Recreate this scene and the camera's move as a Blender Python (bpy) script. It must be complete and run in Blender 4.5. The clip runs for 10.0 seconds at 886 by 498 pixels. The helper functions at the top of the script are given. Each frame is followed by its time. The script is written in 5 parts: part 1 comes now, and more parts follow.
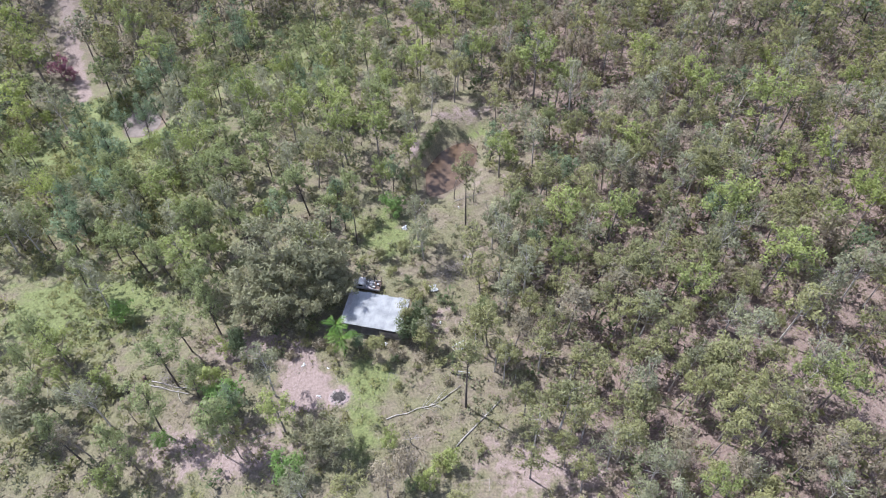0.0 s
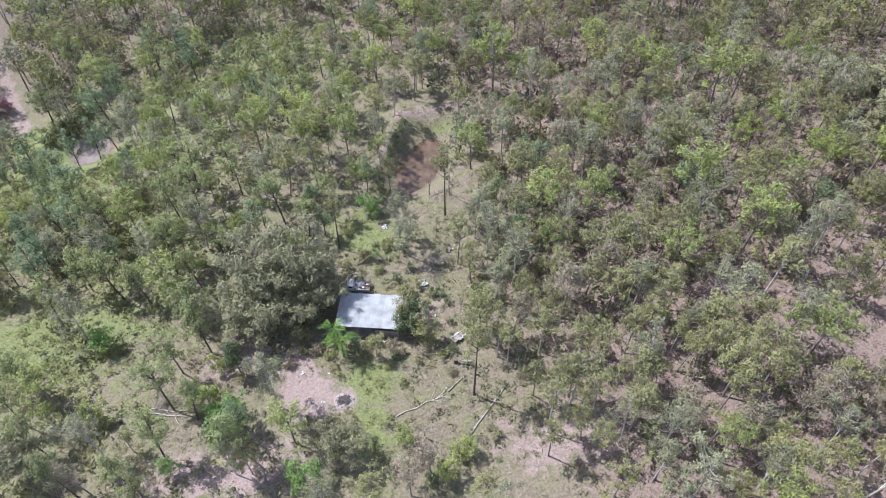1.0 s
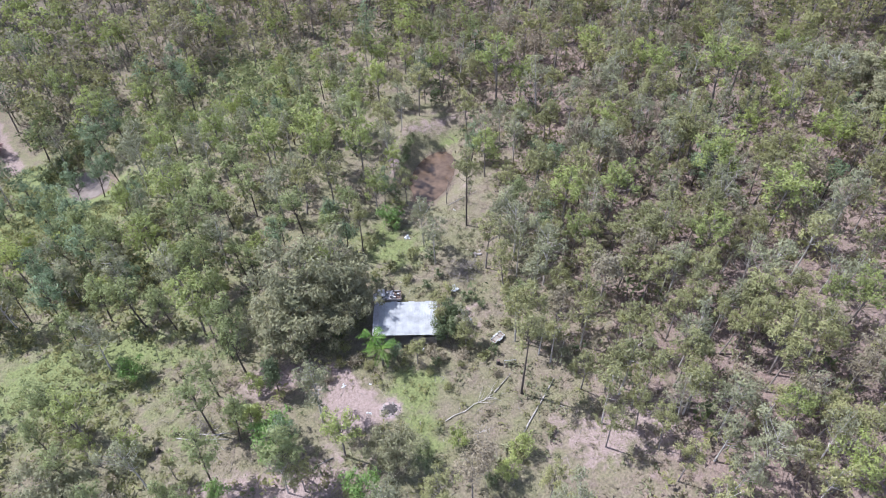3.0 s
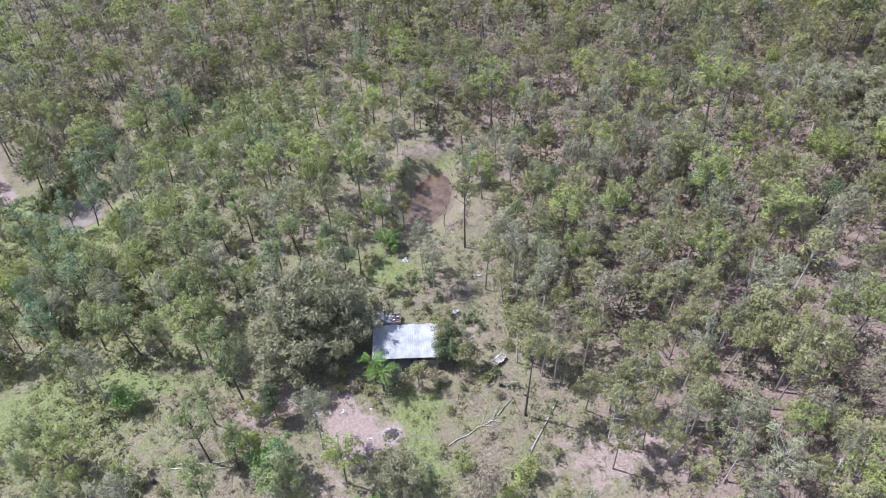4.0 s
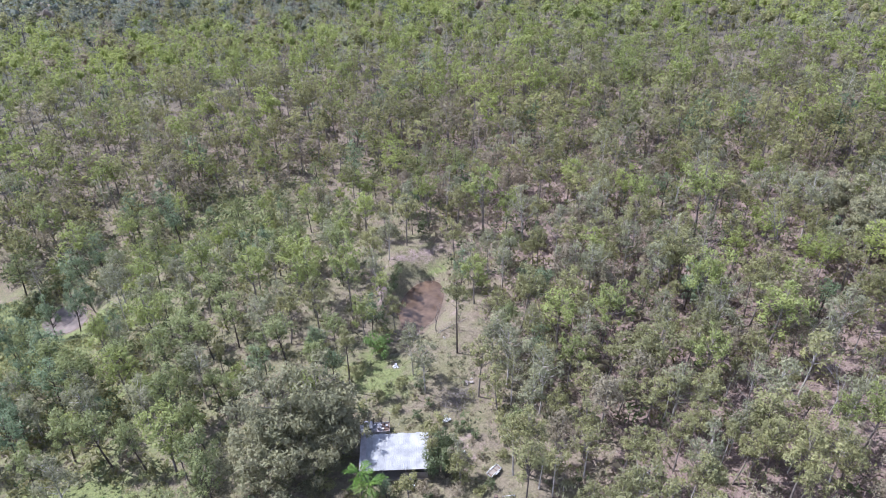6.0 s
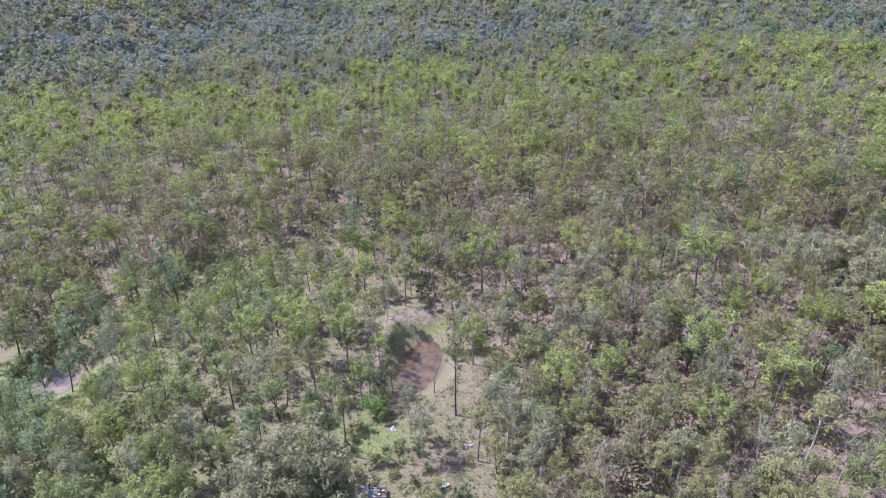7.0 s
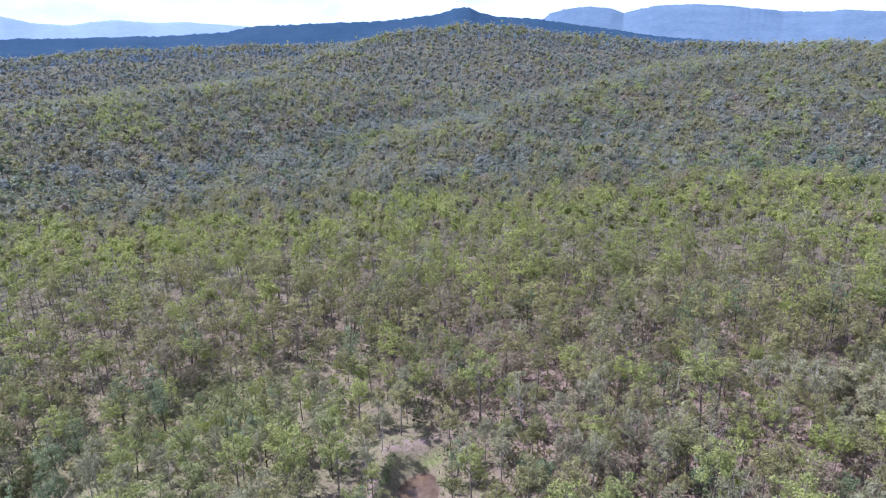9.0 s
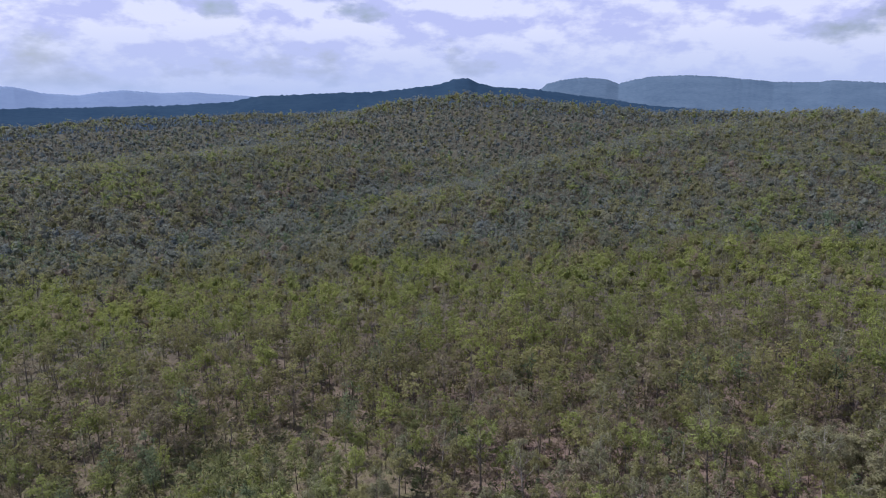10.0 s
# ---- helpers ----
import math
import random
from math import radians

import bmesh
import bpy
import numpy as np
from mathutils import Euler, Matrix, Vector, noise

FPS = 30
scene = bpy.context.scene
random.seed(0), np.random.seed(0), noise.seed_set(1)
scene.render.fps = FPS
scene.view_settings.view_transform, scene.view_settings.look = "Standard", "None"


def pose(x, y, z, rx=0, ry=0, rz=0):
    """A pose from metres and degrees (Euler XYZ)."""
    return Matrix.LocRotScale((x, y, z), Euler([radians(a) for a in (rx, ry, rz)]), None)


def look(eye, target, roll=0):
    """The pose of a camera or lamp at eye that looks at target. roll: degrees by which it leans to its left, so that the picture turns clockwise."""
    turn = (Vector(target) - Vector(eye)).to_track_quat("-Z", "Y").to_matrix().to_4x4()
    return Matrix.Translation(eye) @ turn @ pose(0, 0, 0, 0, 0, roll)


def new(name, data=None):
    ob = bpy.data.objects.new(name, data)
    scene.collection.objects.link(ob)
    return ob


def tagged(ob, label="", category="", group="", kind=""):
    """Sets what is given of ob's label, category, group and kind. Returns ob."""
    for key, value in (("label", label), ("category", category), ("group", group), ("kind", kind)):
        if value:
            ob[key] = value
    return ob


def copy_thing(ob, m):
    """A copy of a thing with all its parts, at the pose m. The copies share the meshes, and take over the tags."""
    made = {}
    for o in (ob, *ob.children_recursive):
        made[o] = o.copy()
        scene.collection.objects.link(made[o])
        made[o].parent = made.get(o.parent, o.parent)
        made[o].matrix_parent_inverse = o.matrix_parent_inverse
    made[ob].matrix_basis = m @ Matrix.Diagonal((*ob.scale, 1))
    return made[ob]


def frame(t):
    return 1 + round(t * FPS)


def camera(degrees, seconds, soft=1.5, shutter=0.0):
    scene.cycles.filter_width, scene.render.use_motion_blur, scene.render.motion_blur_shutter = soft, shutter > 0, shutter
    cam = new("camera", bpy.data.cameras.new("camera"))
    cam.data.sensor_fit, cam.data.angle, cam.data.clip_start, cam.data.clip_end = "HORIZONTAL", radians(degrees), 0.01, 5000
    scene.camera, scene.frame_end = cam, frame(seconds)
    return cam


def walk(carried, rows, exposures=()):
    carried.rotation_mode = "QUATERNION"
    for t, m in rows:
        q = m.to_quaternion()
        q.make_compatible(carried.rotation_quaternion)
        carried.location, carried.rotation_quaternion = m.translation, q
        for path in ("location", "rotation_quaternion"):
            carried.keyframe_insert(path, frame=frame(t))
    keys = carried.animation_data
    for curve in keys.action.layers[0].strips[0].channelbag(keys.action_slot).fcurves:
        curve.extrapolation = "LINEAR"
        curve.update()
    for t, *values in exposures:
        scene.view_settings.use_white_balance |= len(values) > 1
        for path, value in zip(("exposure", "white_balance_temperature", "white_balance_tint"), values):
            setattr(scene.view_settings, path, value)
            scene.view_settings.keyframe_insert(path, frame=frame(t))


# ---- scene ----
cam = camera(65.8, 10.0, soft=1.1)
PATH = [
    (0, (1.831, 0.659, 91.515), (1.815, 1.93, 89.97), -1.2),
    (0.5, (-2.123, -0.455, 90.461), (-2.031, 0.823, 88.925), -0.9),
    (1, (-6.399, -1.226, 89.431), (-6.229, 0.06, 87.909), -0.7),
    (1.5, (-10.246, -1.825, 88.44), (-10.038, -0.524, 86.935), -0.9),
    (2, (-13.414, -2.341, 87.368), (-13.174, -1.023, 85.883), -1.0),
    (2.5, (-15.686, -2.758, 86.377), (-15.419, -1.424, 84.911), -1.1),
    (4, (-18.318, -3.037, 83.81), (-17.995, -1.631, 82.424), -1.5),
    (4.5, (-18.34, -2.91, 83.014), (-17.989, -1.455, 81.687), -1.2),
    (5, (-18.284, -2.851, 82.216), (-17.915, -1.345, 80.953), -1.0),
    (5.5, (-18.22, -2.776, 81.587), (-17.835, -1.221, 80.39), -0.9),
    (7, (-18.153, -2.715, 80.649), (-17.725, -1.02, 79.676), -0.5),
    (7.5, (-18.079, -2.728, 80.319), (-17.638, -0.992, 79.429), -0.4),
    (8, (-17.861, -2.721, 79.851), (-17.41, -0.946, 79.047), -0.4),
    (8.5, (-17.795, -2.715, 79.722), (-17.333, -0.906, 79.005), -0.3),
    (9, (-17.881, -2.654, 79.533), (-17.41, -0.814, 78.906), -0.2),
    (9.5, (-17.868, -2.66, 79.425), (-17.389, -0.793, 78.89), -0.2),
    (10, (-17.788, -2.641, 79.289), (-17.303, -0.752, 78.845), -0.2),
]
walk(cam, [(t, look(eye, target, roll)) for t, eye, target, roll in PATH],
     [(0.0, 0.95, 5740, 13), (6.0, 1.0, 5570, 18), (8.5, 1.02, 5570, 22), (9.0, 0.92, 5600, 22), (9.5, 0.19, 5830, 21), (10.0, -0.20, 6050, 18)])

# ---------------------------------------------------------------- light
SUN_FROM = Vector((-0.842, 0.539, 0.0)).normalized()
SUN_ELEV = radians(57)
sun_dir = Vector((SUN_FROM.x * math.cos(SUN_ELEV), SUN_FROM.y * math.cos(SUN_ELEV), math.sin(SUN_ELEV)))
lamp = bpy.data.lights.new("sun", "SUN")
lamp.energy, lamp.angle, lamp.color = 5.0, radians(0.6), (1.0, 0.97, 0.92)
sun = new("sun", lamp)
sun.matrix_world = look(tuple(sun_dir * 300), (0, 0, 0))


class Nodes:
    """Small help to write node trees."""

    def __init__(self, tree):
        self.tree = tree
        tree.nodes.clear()

    def add(self, kind, ins=None, **settings):
        node = self.tree.nodes.new(kind)
        for key, value in settings.items():
            setattr(node, key, value)
        for key, value in (ins or {}).items():
            if isinstance(value, bpy.types.NodeSocket):
                self.tree.links.new(value, node.inputs[key])
            else:
                node.inputs[key].default_value = value
        return node

    def math(self, op, a, b=0.0, c=0.0, clamp=False):
        node = self.add("ShaderNodeMath", {0: a, 1: b, 2: c}, operation=op)
        node.use_clamp = clamp
        return node.outputs[0]

    def noise(self, vector, scale, detail=3.0, rough=0.55):
        return self.add("ShaderNodeTexNoise", {"Vector": vector, "Scale": scale, "Detail": detail, "Roughness": rough}).outputs["Fac"]

    def steps(self, value, low, high, a=0.0, b=1.0):
        node = self.add("ShaderNodeMapRange", {"Value": value, "From Min": low, "From Max": high, "To Min": a, "To Max": b})
        return node.outputs[0]

    def mix(self, fac, a, b, blend="MIX"):
        node = self.add("ShaderNodeMix", data_type="RGBA", blend_type=blend)
        for key, value in (("Factor", fac), ("A", a), ("B", b)):
            socket = [s for s in node.inputs if s.name == key and (key == "Factor" and s.type == "VALUE" or s.type == "RGBA")][0]
            if isinstance(value, bpy.types.NodeSocket):
                self.tree.links.new(value, socket)
            else:
                socket.default_value = value if key == "Factor" else (*value, 1)[:4]
        return [s for s in node.outputs if s.type == "RGBA"][0]


def sky_world():
    world = bpy.data.worlds.new("sky")
    world.use_nodes = True
    scene.world = world
    n = Nodes(world.node_tree)
    sky = n.add("ShaderNodeTexSky", sky_type="NISHITA", sun_disc=False)
    sky.sun_elevation, sky.sun_rotation = SUN_ELEV, math.atan2(SUN_FROM.x, SUN_FROM.y)
    sky.air_density, sky.dust_density = 1.0, 1.5
    way = n.add("ShaderNodeTexCoord").outputs["Generated"]
    part = n.add("ShaderNodeSeparateXYZ", {0: way})
    up = n.math("ADD", n.math("MAXIMUM", part.outputs[2], 0.0), 0.30)
    plane = n.add("ShaderNodeCombineXYZ", {0: n.math("DIVIDE", part.outputs[0], up), 1: n.math("DIVIDE", part.outputs[1], up), 2: 0.3})
    puff = n.add("ShaderNodeVectorMath", {0: way, 1: (9.0, 9.0, 20.0)}, operation="MULTIPLY").outputs[0]
    over = n.add("ShaderNodeVectorMath", {0: puff, 1: (0.0, 0.0, 0.34)}, operation="ADD").outputs[0]
    heap, above = n.noise(puff, 1.0, 6.0, 0.56), n.noise(over, 1.0, 6.0, 0.56)
    cover = n.math("ADD", n.math("MULTIPLY", n.noise(plane.outputs[0], 1.4, 4.0, 0.5), 0.5), n.math("MULTIPLY", heap, 0.5))
    # gaps of blue overhead, cloud behind cloud towards the horizon; tops lit, undersides grey
    open_sky = n.steps(part.outputs[2], 0.10, 0.55, 0.0, 0.14)
    amount = n.steps(n.math("SUBTRACT", cover, open_sky), 0.37, 0.46)
    shade = n.steps(n.math("SUBTRACT", heap, above), -0.06, 0.06)
    cloud = n.mix(shade, (6.0, 6.6, 10.0), (8.8, 9.3, 11.0))
    low = n.steps(part.outputs[2], 0.0, 0.09)
    cloud = n.mix(low, (5.7, 6.8, 9.3), cloud)
    colour = n.mix(n.math("MULTIPLY", amount, 0.93), n.mix(low, (5.0, 6.3, 9.0), sky.outputs[0]), cloud)
    back = n.add("ShaderNodeBackground", {"Color": colour, "Strength": 0.1})
    n.add("ShaderNodeOutputWorld", {"Surface": back.outputs[0]})


sky_world()

# ---------------------------------------------------------------- materials


def material(name):
    mat = bpy.data.materials.new(name)
    mat.use_nodes = True
    n = Nodes(mat.node_tree)
    out = n.add("ShaderNodeOutputMaterial")
    return mat, n, out


def plain(name, low, high, scale=4.0, rough=0.8, metal=0.0, bump=0.0, fine=30.0, per_object=0.0):
    """Two tones mixed by coarse and fine noise, with a little relief."""
    mat, n, out = material(name)
    where = n.add("ShaderNodeNewGeometry").outputs["Position"]
    coarse = n.steps(n.noise(where, scale, 4.0), 0.3, 0.7)
    grain = n.noise(where, fine, 3.0)
    fac = n.math("ADD", n.math("MULTIPLY", coarse, 0.7), n.math("MULTIPLY", grain, 0.3))
    if per_object:
        rnd = n.add("ShaderNodeObjectInfo").outputs["Random"]
        fac = n.math("ADD", fac, n.math("MULTIPLY", n.math("SUBTRACT", rnd, 0.5), per_object), clamp=True)
    colour = n.mix(fac, low, high)
    ins = {"Base Color": colour, "Roughness": rough, "Metallic": metal}
    if bump:
        ins["Normal"] = n.add("ShaderNodeBump", {"Height": grain, "Strength": bump, "Distance": 0.05}).outputs[0]
    shader = n.add("ShaderNodeBsdfPrincipled", ins)
    n.tree.links.new(shader.outputs[0], out.inputs[0])
    return mat


def foliage(name, dark, light, through_light=0.34, spread=0.8, tint_from="object", gloss=0.3):
    """Leaves: colour varies tree by tree and spray by spray; some light passes through."""
    mat, n, out = material(name)
    if tint_from == "object":
        tree = n.add("ShaderNodeObjectInfo").outputs["Random"]
    else:
        tree = n.add("ShaderNodeAttribute", attribute_name="tint").outputs["Fac"]
    spray = n.add("ShaderNodeNewGeometry").outputs["Random Per Island"]
    fac = n.math("ADD", n.math("MULTIPLY", tree, 1 - spread * 0.6), n.math("MULTIPLY", spray, spread * 0.6))
    colour = n.mix(fac, dark, light)
    where = n.add("ShaderNodeNewGeometry").outputs["Position"]
    stand = n.steps(n.noise(where, 0.018, 3.0), 0.35, 0.65)
    colour = n.mix(n.math("MULTIPLY", stand, 0.35), colour, (0.13, 0.15, 0.085))
    tips = n.steps(n.noise(where, 0.30, 2.0), 0.56, 0.68, 0.0, 0.42 if spread > 0.35 else 0.15)
    colour = n.mix(tips, colour, tuple(0.45 * a + 0.55 * b for a, b in zip(light, (0.33, 0.335, 0.125))))
    dry = n.math("GREATER_THAN", spray, 0.965)
    colour = n.mix(n.math("MULTIPLY", dry, 0.6), colour, (0.22, 0.17, 0.11))
    solid = n.add("ShaderNodeBsdfPrincipled", {"Base Color": colour, "Roughness": 0.6, "Specular IOR Level": gloss})
    glow = n.add("ShaderNodeBsdfTranslucent", {"Color": n.mix(0.4, colour, tuple(1.25 * c for c in light))})
    both = n.add("ShaderNodeMixShader", {0: through_light, 1: solid.outputs[0], 2: glow.outputs[0]})
    n.tree.links.new(both.outputs[0], out.inputs[0])
    return mat


def ground_material():
    """Dry grass, green grass, leaf litter and bare soil, laid out by the sheet's own masks."""
    mat, n, out = material("woodland_ground")
    where = n.add("ShaderNodeNewGeometry").outputs["Position"]
    mask = lambda name: n.add("ShaderNodeAttribute", attribute_name=name).outputs["Fac"]
    fine, mid, broad = n.noise(where, 3.2, 5.0, 0.65), n.noise(where, 0.55, 4.0), n.noise(where, 0.06, 4.0)
    speck = n.noise(where, 9.0, 3.0, 0.7)
    straw = n.mix(n.steps(fine, 0.3, 0.7), (0.088, 0.072, 0.046), (0.212, 0.176, 0.120))
    straw = n.mix(n.steps(n.noise(where, 0.9, 4.0, 0.65), 0.50, 0.60, 0.0, 0.65), straw, (0.112, 0.086, 0.066))
    litter = n.mix(n.steps(fine, 0.3, 0.7), (0.080, 0.054, 0.045), (0.228, 0.162, 0.136))
    litter = n.mix(n.steps(speck, 0.55, 0.7), litter, (0.235, 0.200, 0.176))
    green = n.mix(n.steps(fine, 0.3, 0.7), (0.076, 0.074, 0.036), (0.182, 0.172, 0.086))
    straw = n.mix(n.steps(n.noise(where, 0.2, 3.0), 0.42, 0.6, 0.0, 0.8), straw, green)
    base = n.mix(n.steps(n.math("ADD", mask("litter"), n.math("SUBTRACT", mid, 0.5)), 0.3, 0.7), straw, litter)
    grass = n.mix(n.steps(fine, 0.3, 0.7), (0.070, 0.084, 0.028), (0.178, 0.196, 0.072))
    lush = n.math("ADD", mask("lush"), n.math("MULTIPLY", n.math("SUBTRACT", mid, 0.5), 1.4))
    lush = n.math("ADD", lush, n.math("MULTIPLY", n.math("SUBTRACT", broad, 0.5), 0.7))
    base = n.mix(n.steps(lush, 0.35, 0.75), base, grass)
    soil = n.mix(n.steps(fine, 0.3, 0.75), (0.150, 0.110, 0.096), (0.300, 0.228, 0.202))
    bare = n.math("ADD", n.math("ADD", mask("bare"), n.steps(broad, 0.42, 0.62, 0.0, 0.22)), n.math("MULTIPLY", n.math("SUBTRACT", mid, 0.5), 1.5))
    base = n.mix(n.steps(bare, 0.4, 0.7), base, soil)
    mud = n.mix(n.steps(mid, 0.35, 0.65), (0.080, 0.060, 0.045), (0.155, 0.115, 0.085))
    base = n.mix(n.steps(n.math("ADD", mask("mud"), n.math("MULTIPLY", n.math("SUBTRACT", mid, 0.5), 0.5)), 0.4, 0.6), base, mud)
    # under far trees the ground is painted as dark as shaded litter
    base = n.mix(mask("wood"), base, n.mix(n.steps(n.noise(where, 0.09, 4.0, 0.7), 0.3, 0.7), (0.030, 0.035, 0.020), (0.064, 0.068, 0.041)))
    bump = n.add("ShaderNodeBump", {"Height": n.math("ADD", fine, mid), "Strength": 0.8, "Distance": 0.25})
    shader = n.add("ShaderNodeBsdfPrincipled", {"Base Color": base, "Roughness": 0.95, "Normal": bump.outputs[0]})
    n.tree.links.new(shader.outputs[0], out.inputs[0])
    return mat


def water_material(name, colour, rough=0.12):
    mat, n, out = material(name)
    where = n.add("ShaderNodeNewGeometry").outputs["Position"]
    patch = n.steps(n.noise(where, 0.5, 4.0), 0.35, 0.65)
    tone = n.mix(patch, colour, tuple(0.5 * c for c in colour))
    bump = n.add("ShaderNodeBump", {"Height": n.noise(where, 4.0, 2.0), "Strength": 0.08, "Distance": 0.03})
    shader = n.add("ShaderNodeBsdfPrincipled", {"Base Color": tone, "Roughness": rough, "IOR": 1.33, "Normal": bump.outputs[0]})
    n.tree.links.new(shader.outputs[0], out.inputs[0])
    return mat


def distant(name, dark, light, scale):
    """Far wooded hills, with the haze of much air painted into their colour."""
    mat, n, out = material(name)
    where = n.add("ShaderNodeNewGeometry").outputs["Position"]
    fac = n.math("ADD", n.math("MULTIPLY", n.steps(n.noise(where, scale, 6.0, 0.7), 0.3, 0.7), 0.6),
                 n.math("MULTIPLY", n.steps(n.noise(where, scale * 9, 3.0, 0.7), 0.3, 0.7), 0.4))
    shader = n.add("ShaderNodeBsdfPrincipled", {"Base Color": n.mix(fac, dark, light), "Roughness": 1.0, "Specular IOR Level": 0.0})
    n.tree.links.new(shader.outputs[0], out.inputs[0])
    return mat


GROUND = ground_material()
BARK_DARK = plain("dark_bark", (0.035, 0.028, 0.024), (0.11, 0.085, 0.07), 1.5, 0.95, bump=0.5, fine=12)
BARK_PALE = plain("pale_bark", (0.20, 0.175, 0.15), (0.52, 0.48, 0.43), 1.2, 0.85, bump=0.3, fine=9)
BARK_GREY = plain("grey_bark", (0.085, 0.070, 0.060), (0.25, 0.215, 0.19), 1.3, 0.9, bump=0.4, fine=10)
DEADWOOD = plain("bleached_wood", (0.20, 0.175, 0.155), (0.46, 0.42, 0.38), 1.0, 0.9, bump=0.3, fine=8)
LOGWOOD = plain("weathered_log", (0.14, 0.12, 0.105), (0.33, 0.30, 0.27), 1.0, 0.9, bump=0.3, fine=8)
BARKS = {"dark": BARK_DARK, "pale": BARK_PALE, "grey": BARK_GREY, "dead": DEADWOOD}
LEAVES = {
    "olive": ((0.120, 0.119, 0.050), (0.325, 0.312, 0.130)),
    "grey": ((0.130, 0.131, 0.078), (0.312, 0.308, 0.180)),
    "bright": ((0.130, 0.158, 0.044), (0.335, 0.372, 0.108)),
    "creek": ((0.104, 0.124, 0.048), (0.282, 0.312, 0.122)),
    "fern": ((0.082, 0.118, 0.064), (0.210, 0.272, 0.146)),
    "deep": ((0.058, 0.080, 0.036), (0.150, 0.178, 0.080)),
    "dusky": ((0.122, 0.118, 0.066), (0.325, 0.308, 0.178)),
    # blue and slate: distance haze put into the leaf colour
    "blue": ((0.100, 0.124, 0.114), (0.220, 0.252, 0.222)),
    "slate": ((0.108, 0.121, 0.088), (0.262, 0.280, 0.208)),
    "lush": ((0.075, 0.145, 0.030), (0.190, 0.300, 0.075)),
    "pink": ((0.16, 0.05, 0.085), (0.36, 0.13, 0.21)),
    "brown": ((0.165, 0.134, 0.096), (0.340, 0.280, 0.195)),
}
LEAF = {k: foliage(k + "_leaves", *v) for k, v in LEAVES.items()}
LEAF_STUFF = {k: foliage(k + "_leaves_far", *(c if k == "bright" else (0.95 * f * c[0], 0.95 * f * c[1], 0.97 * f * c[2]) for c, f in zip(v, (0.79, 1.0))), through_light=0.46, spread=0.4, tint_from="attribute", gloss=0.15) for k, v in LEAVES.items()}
# aerial haze over the far slopes, painted in as a bluer leaf colour
LEAF_HAZED = {k: foliage(k + "_leaves_hazed", *((0.92 * f * c[0], 0.94 * f * c[1], 1.0 * f * c[2] + 0.020 * f) for c, f in zip(v, (0.98, 1.13))), through_light=0.50, spread=0.3, tint_from="attribute", gloss=0.06) for k, v in LEAVES.items()}

# ---------------------------------------------------------------- the lie of the land


def bump_at(x, y, cx, cy, sx, sy, turn=0.0):
    c, s = math.cos(radians(turn)), math.sin(radians(turn))
    u, v = (x - cx) * c + (y - cy) * s, (y - cy) * c - (x - cx) * s
    return np.exp(-((u / sx) ** 2 + (v / sy) ** 2))


def roll_noise(x, y, seed):
    r = np.random.RandomState(seed)
    out = np.zeros_like(x)
    for k in range(7):
        a, f, p = r.uniform(0, math.pi), r.uniform(0.6, 1.7), r.uniform(0, 6.28)
        out = out + np.sin((x * math.cos(a) + y * math.sin(a)) * f + p) / 7 * 1.8
    return out


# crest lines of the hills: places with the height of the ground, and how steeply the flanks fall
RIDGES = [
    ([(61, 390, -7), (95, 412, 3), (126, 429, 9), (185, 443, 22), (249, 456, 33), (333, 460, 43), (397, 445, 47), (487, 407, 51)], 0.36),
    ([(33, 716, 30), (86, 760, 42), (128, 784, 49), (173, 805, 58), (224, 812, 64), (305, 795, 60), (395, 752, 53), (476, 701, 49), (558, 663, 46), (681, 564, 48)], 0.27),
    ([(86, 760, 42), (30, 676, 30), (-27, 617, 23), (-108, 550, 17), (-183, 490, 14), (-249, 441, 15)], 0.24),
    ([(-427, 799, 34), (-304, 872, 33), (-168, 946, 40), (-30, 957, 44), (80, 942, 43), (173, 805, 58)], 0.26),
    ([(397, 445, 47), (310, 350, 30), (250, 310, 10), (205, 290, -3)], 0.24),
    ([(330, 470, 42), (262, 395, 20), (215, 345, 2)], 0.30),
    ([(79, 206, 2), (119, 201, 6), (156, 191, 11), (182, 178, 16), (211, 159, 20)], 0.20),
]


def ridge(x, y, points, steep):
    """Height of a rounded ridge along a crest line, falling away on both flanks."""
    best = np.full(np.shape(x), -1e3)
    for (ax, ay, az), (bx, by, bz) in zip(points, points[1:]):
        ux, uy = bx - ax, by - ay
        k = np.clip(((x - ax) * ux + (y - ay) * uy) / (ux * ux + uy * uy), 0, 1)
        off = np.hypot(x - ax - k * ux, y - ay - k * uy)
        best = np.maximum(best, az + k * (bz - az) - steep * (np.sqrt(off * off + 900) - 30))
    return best


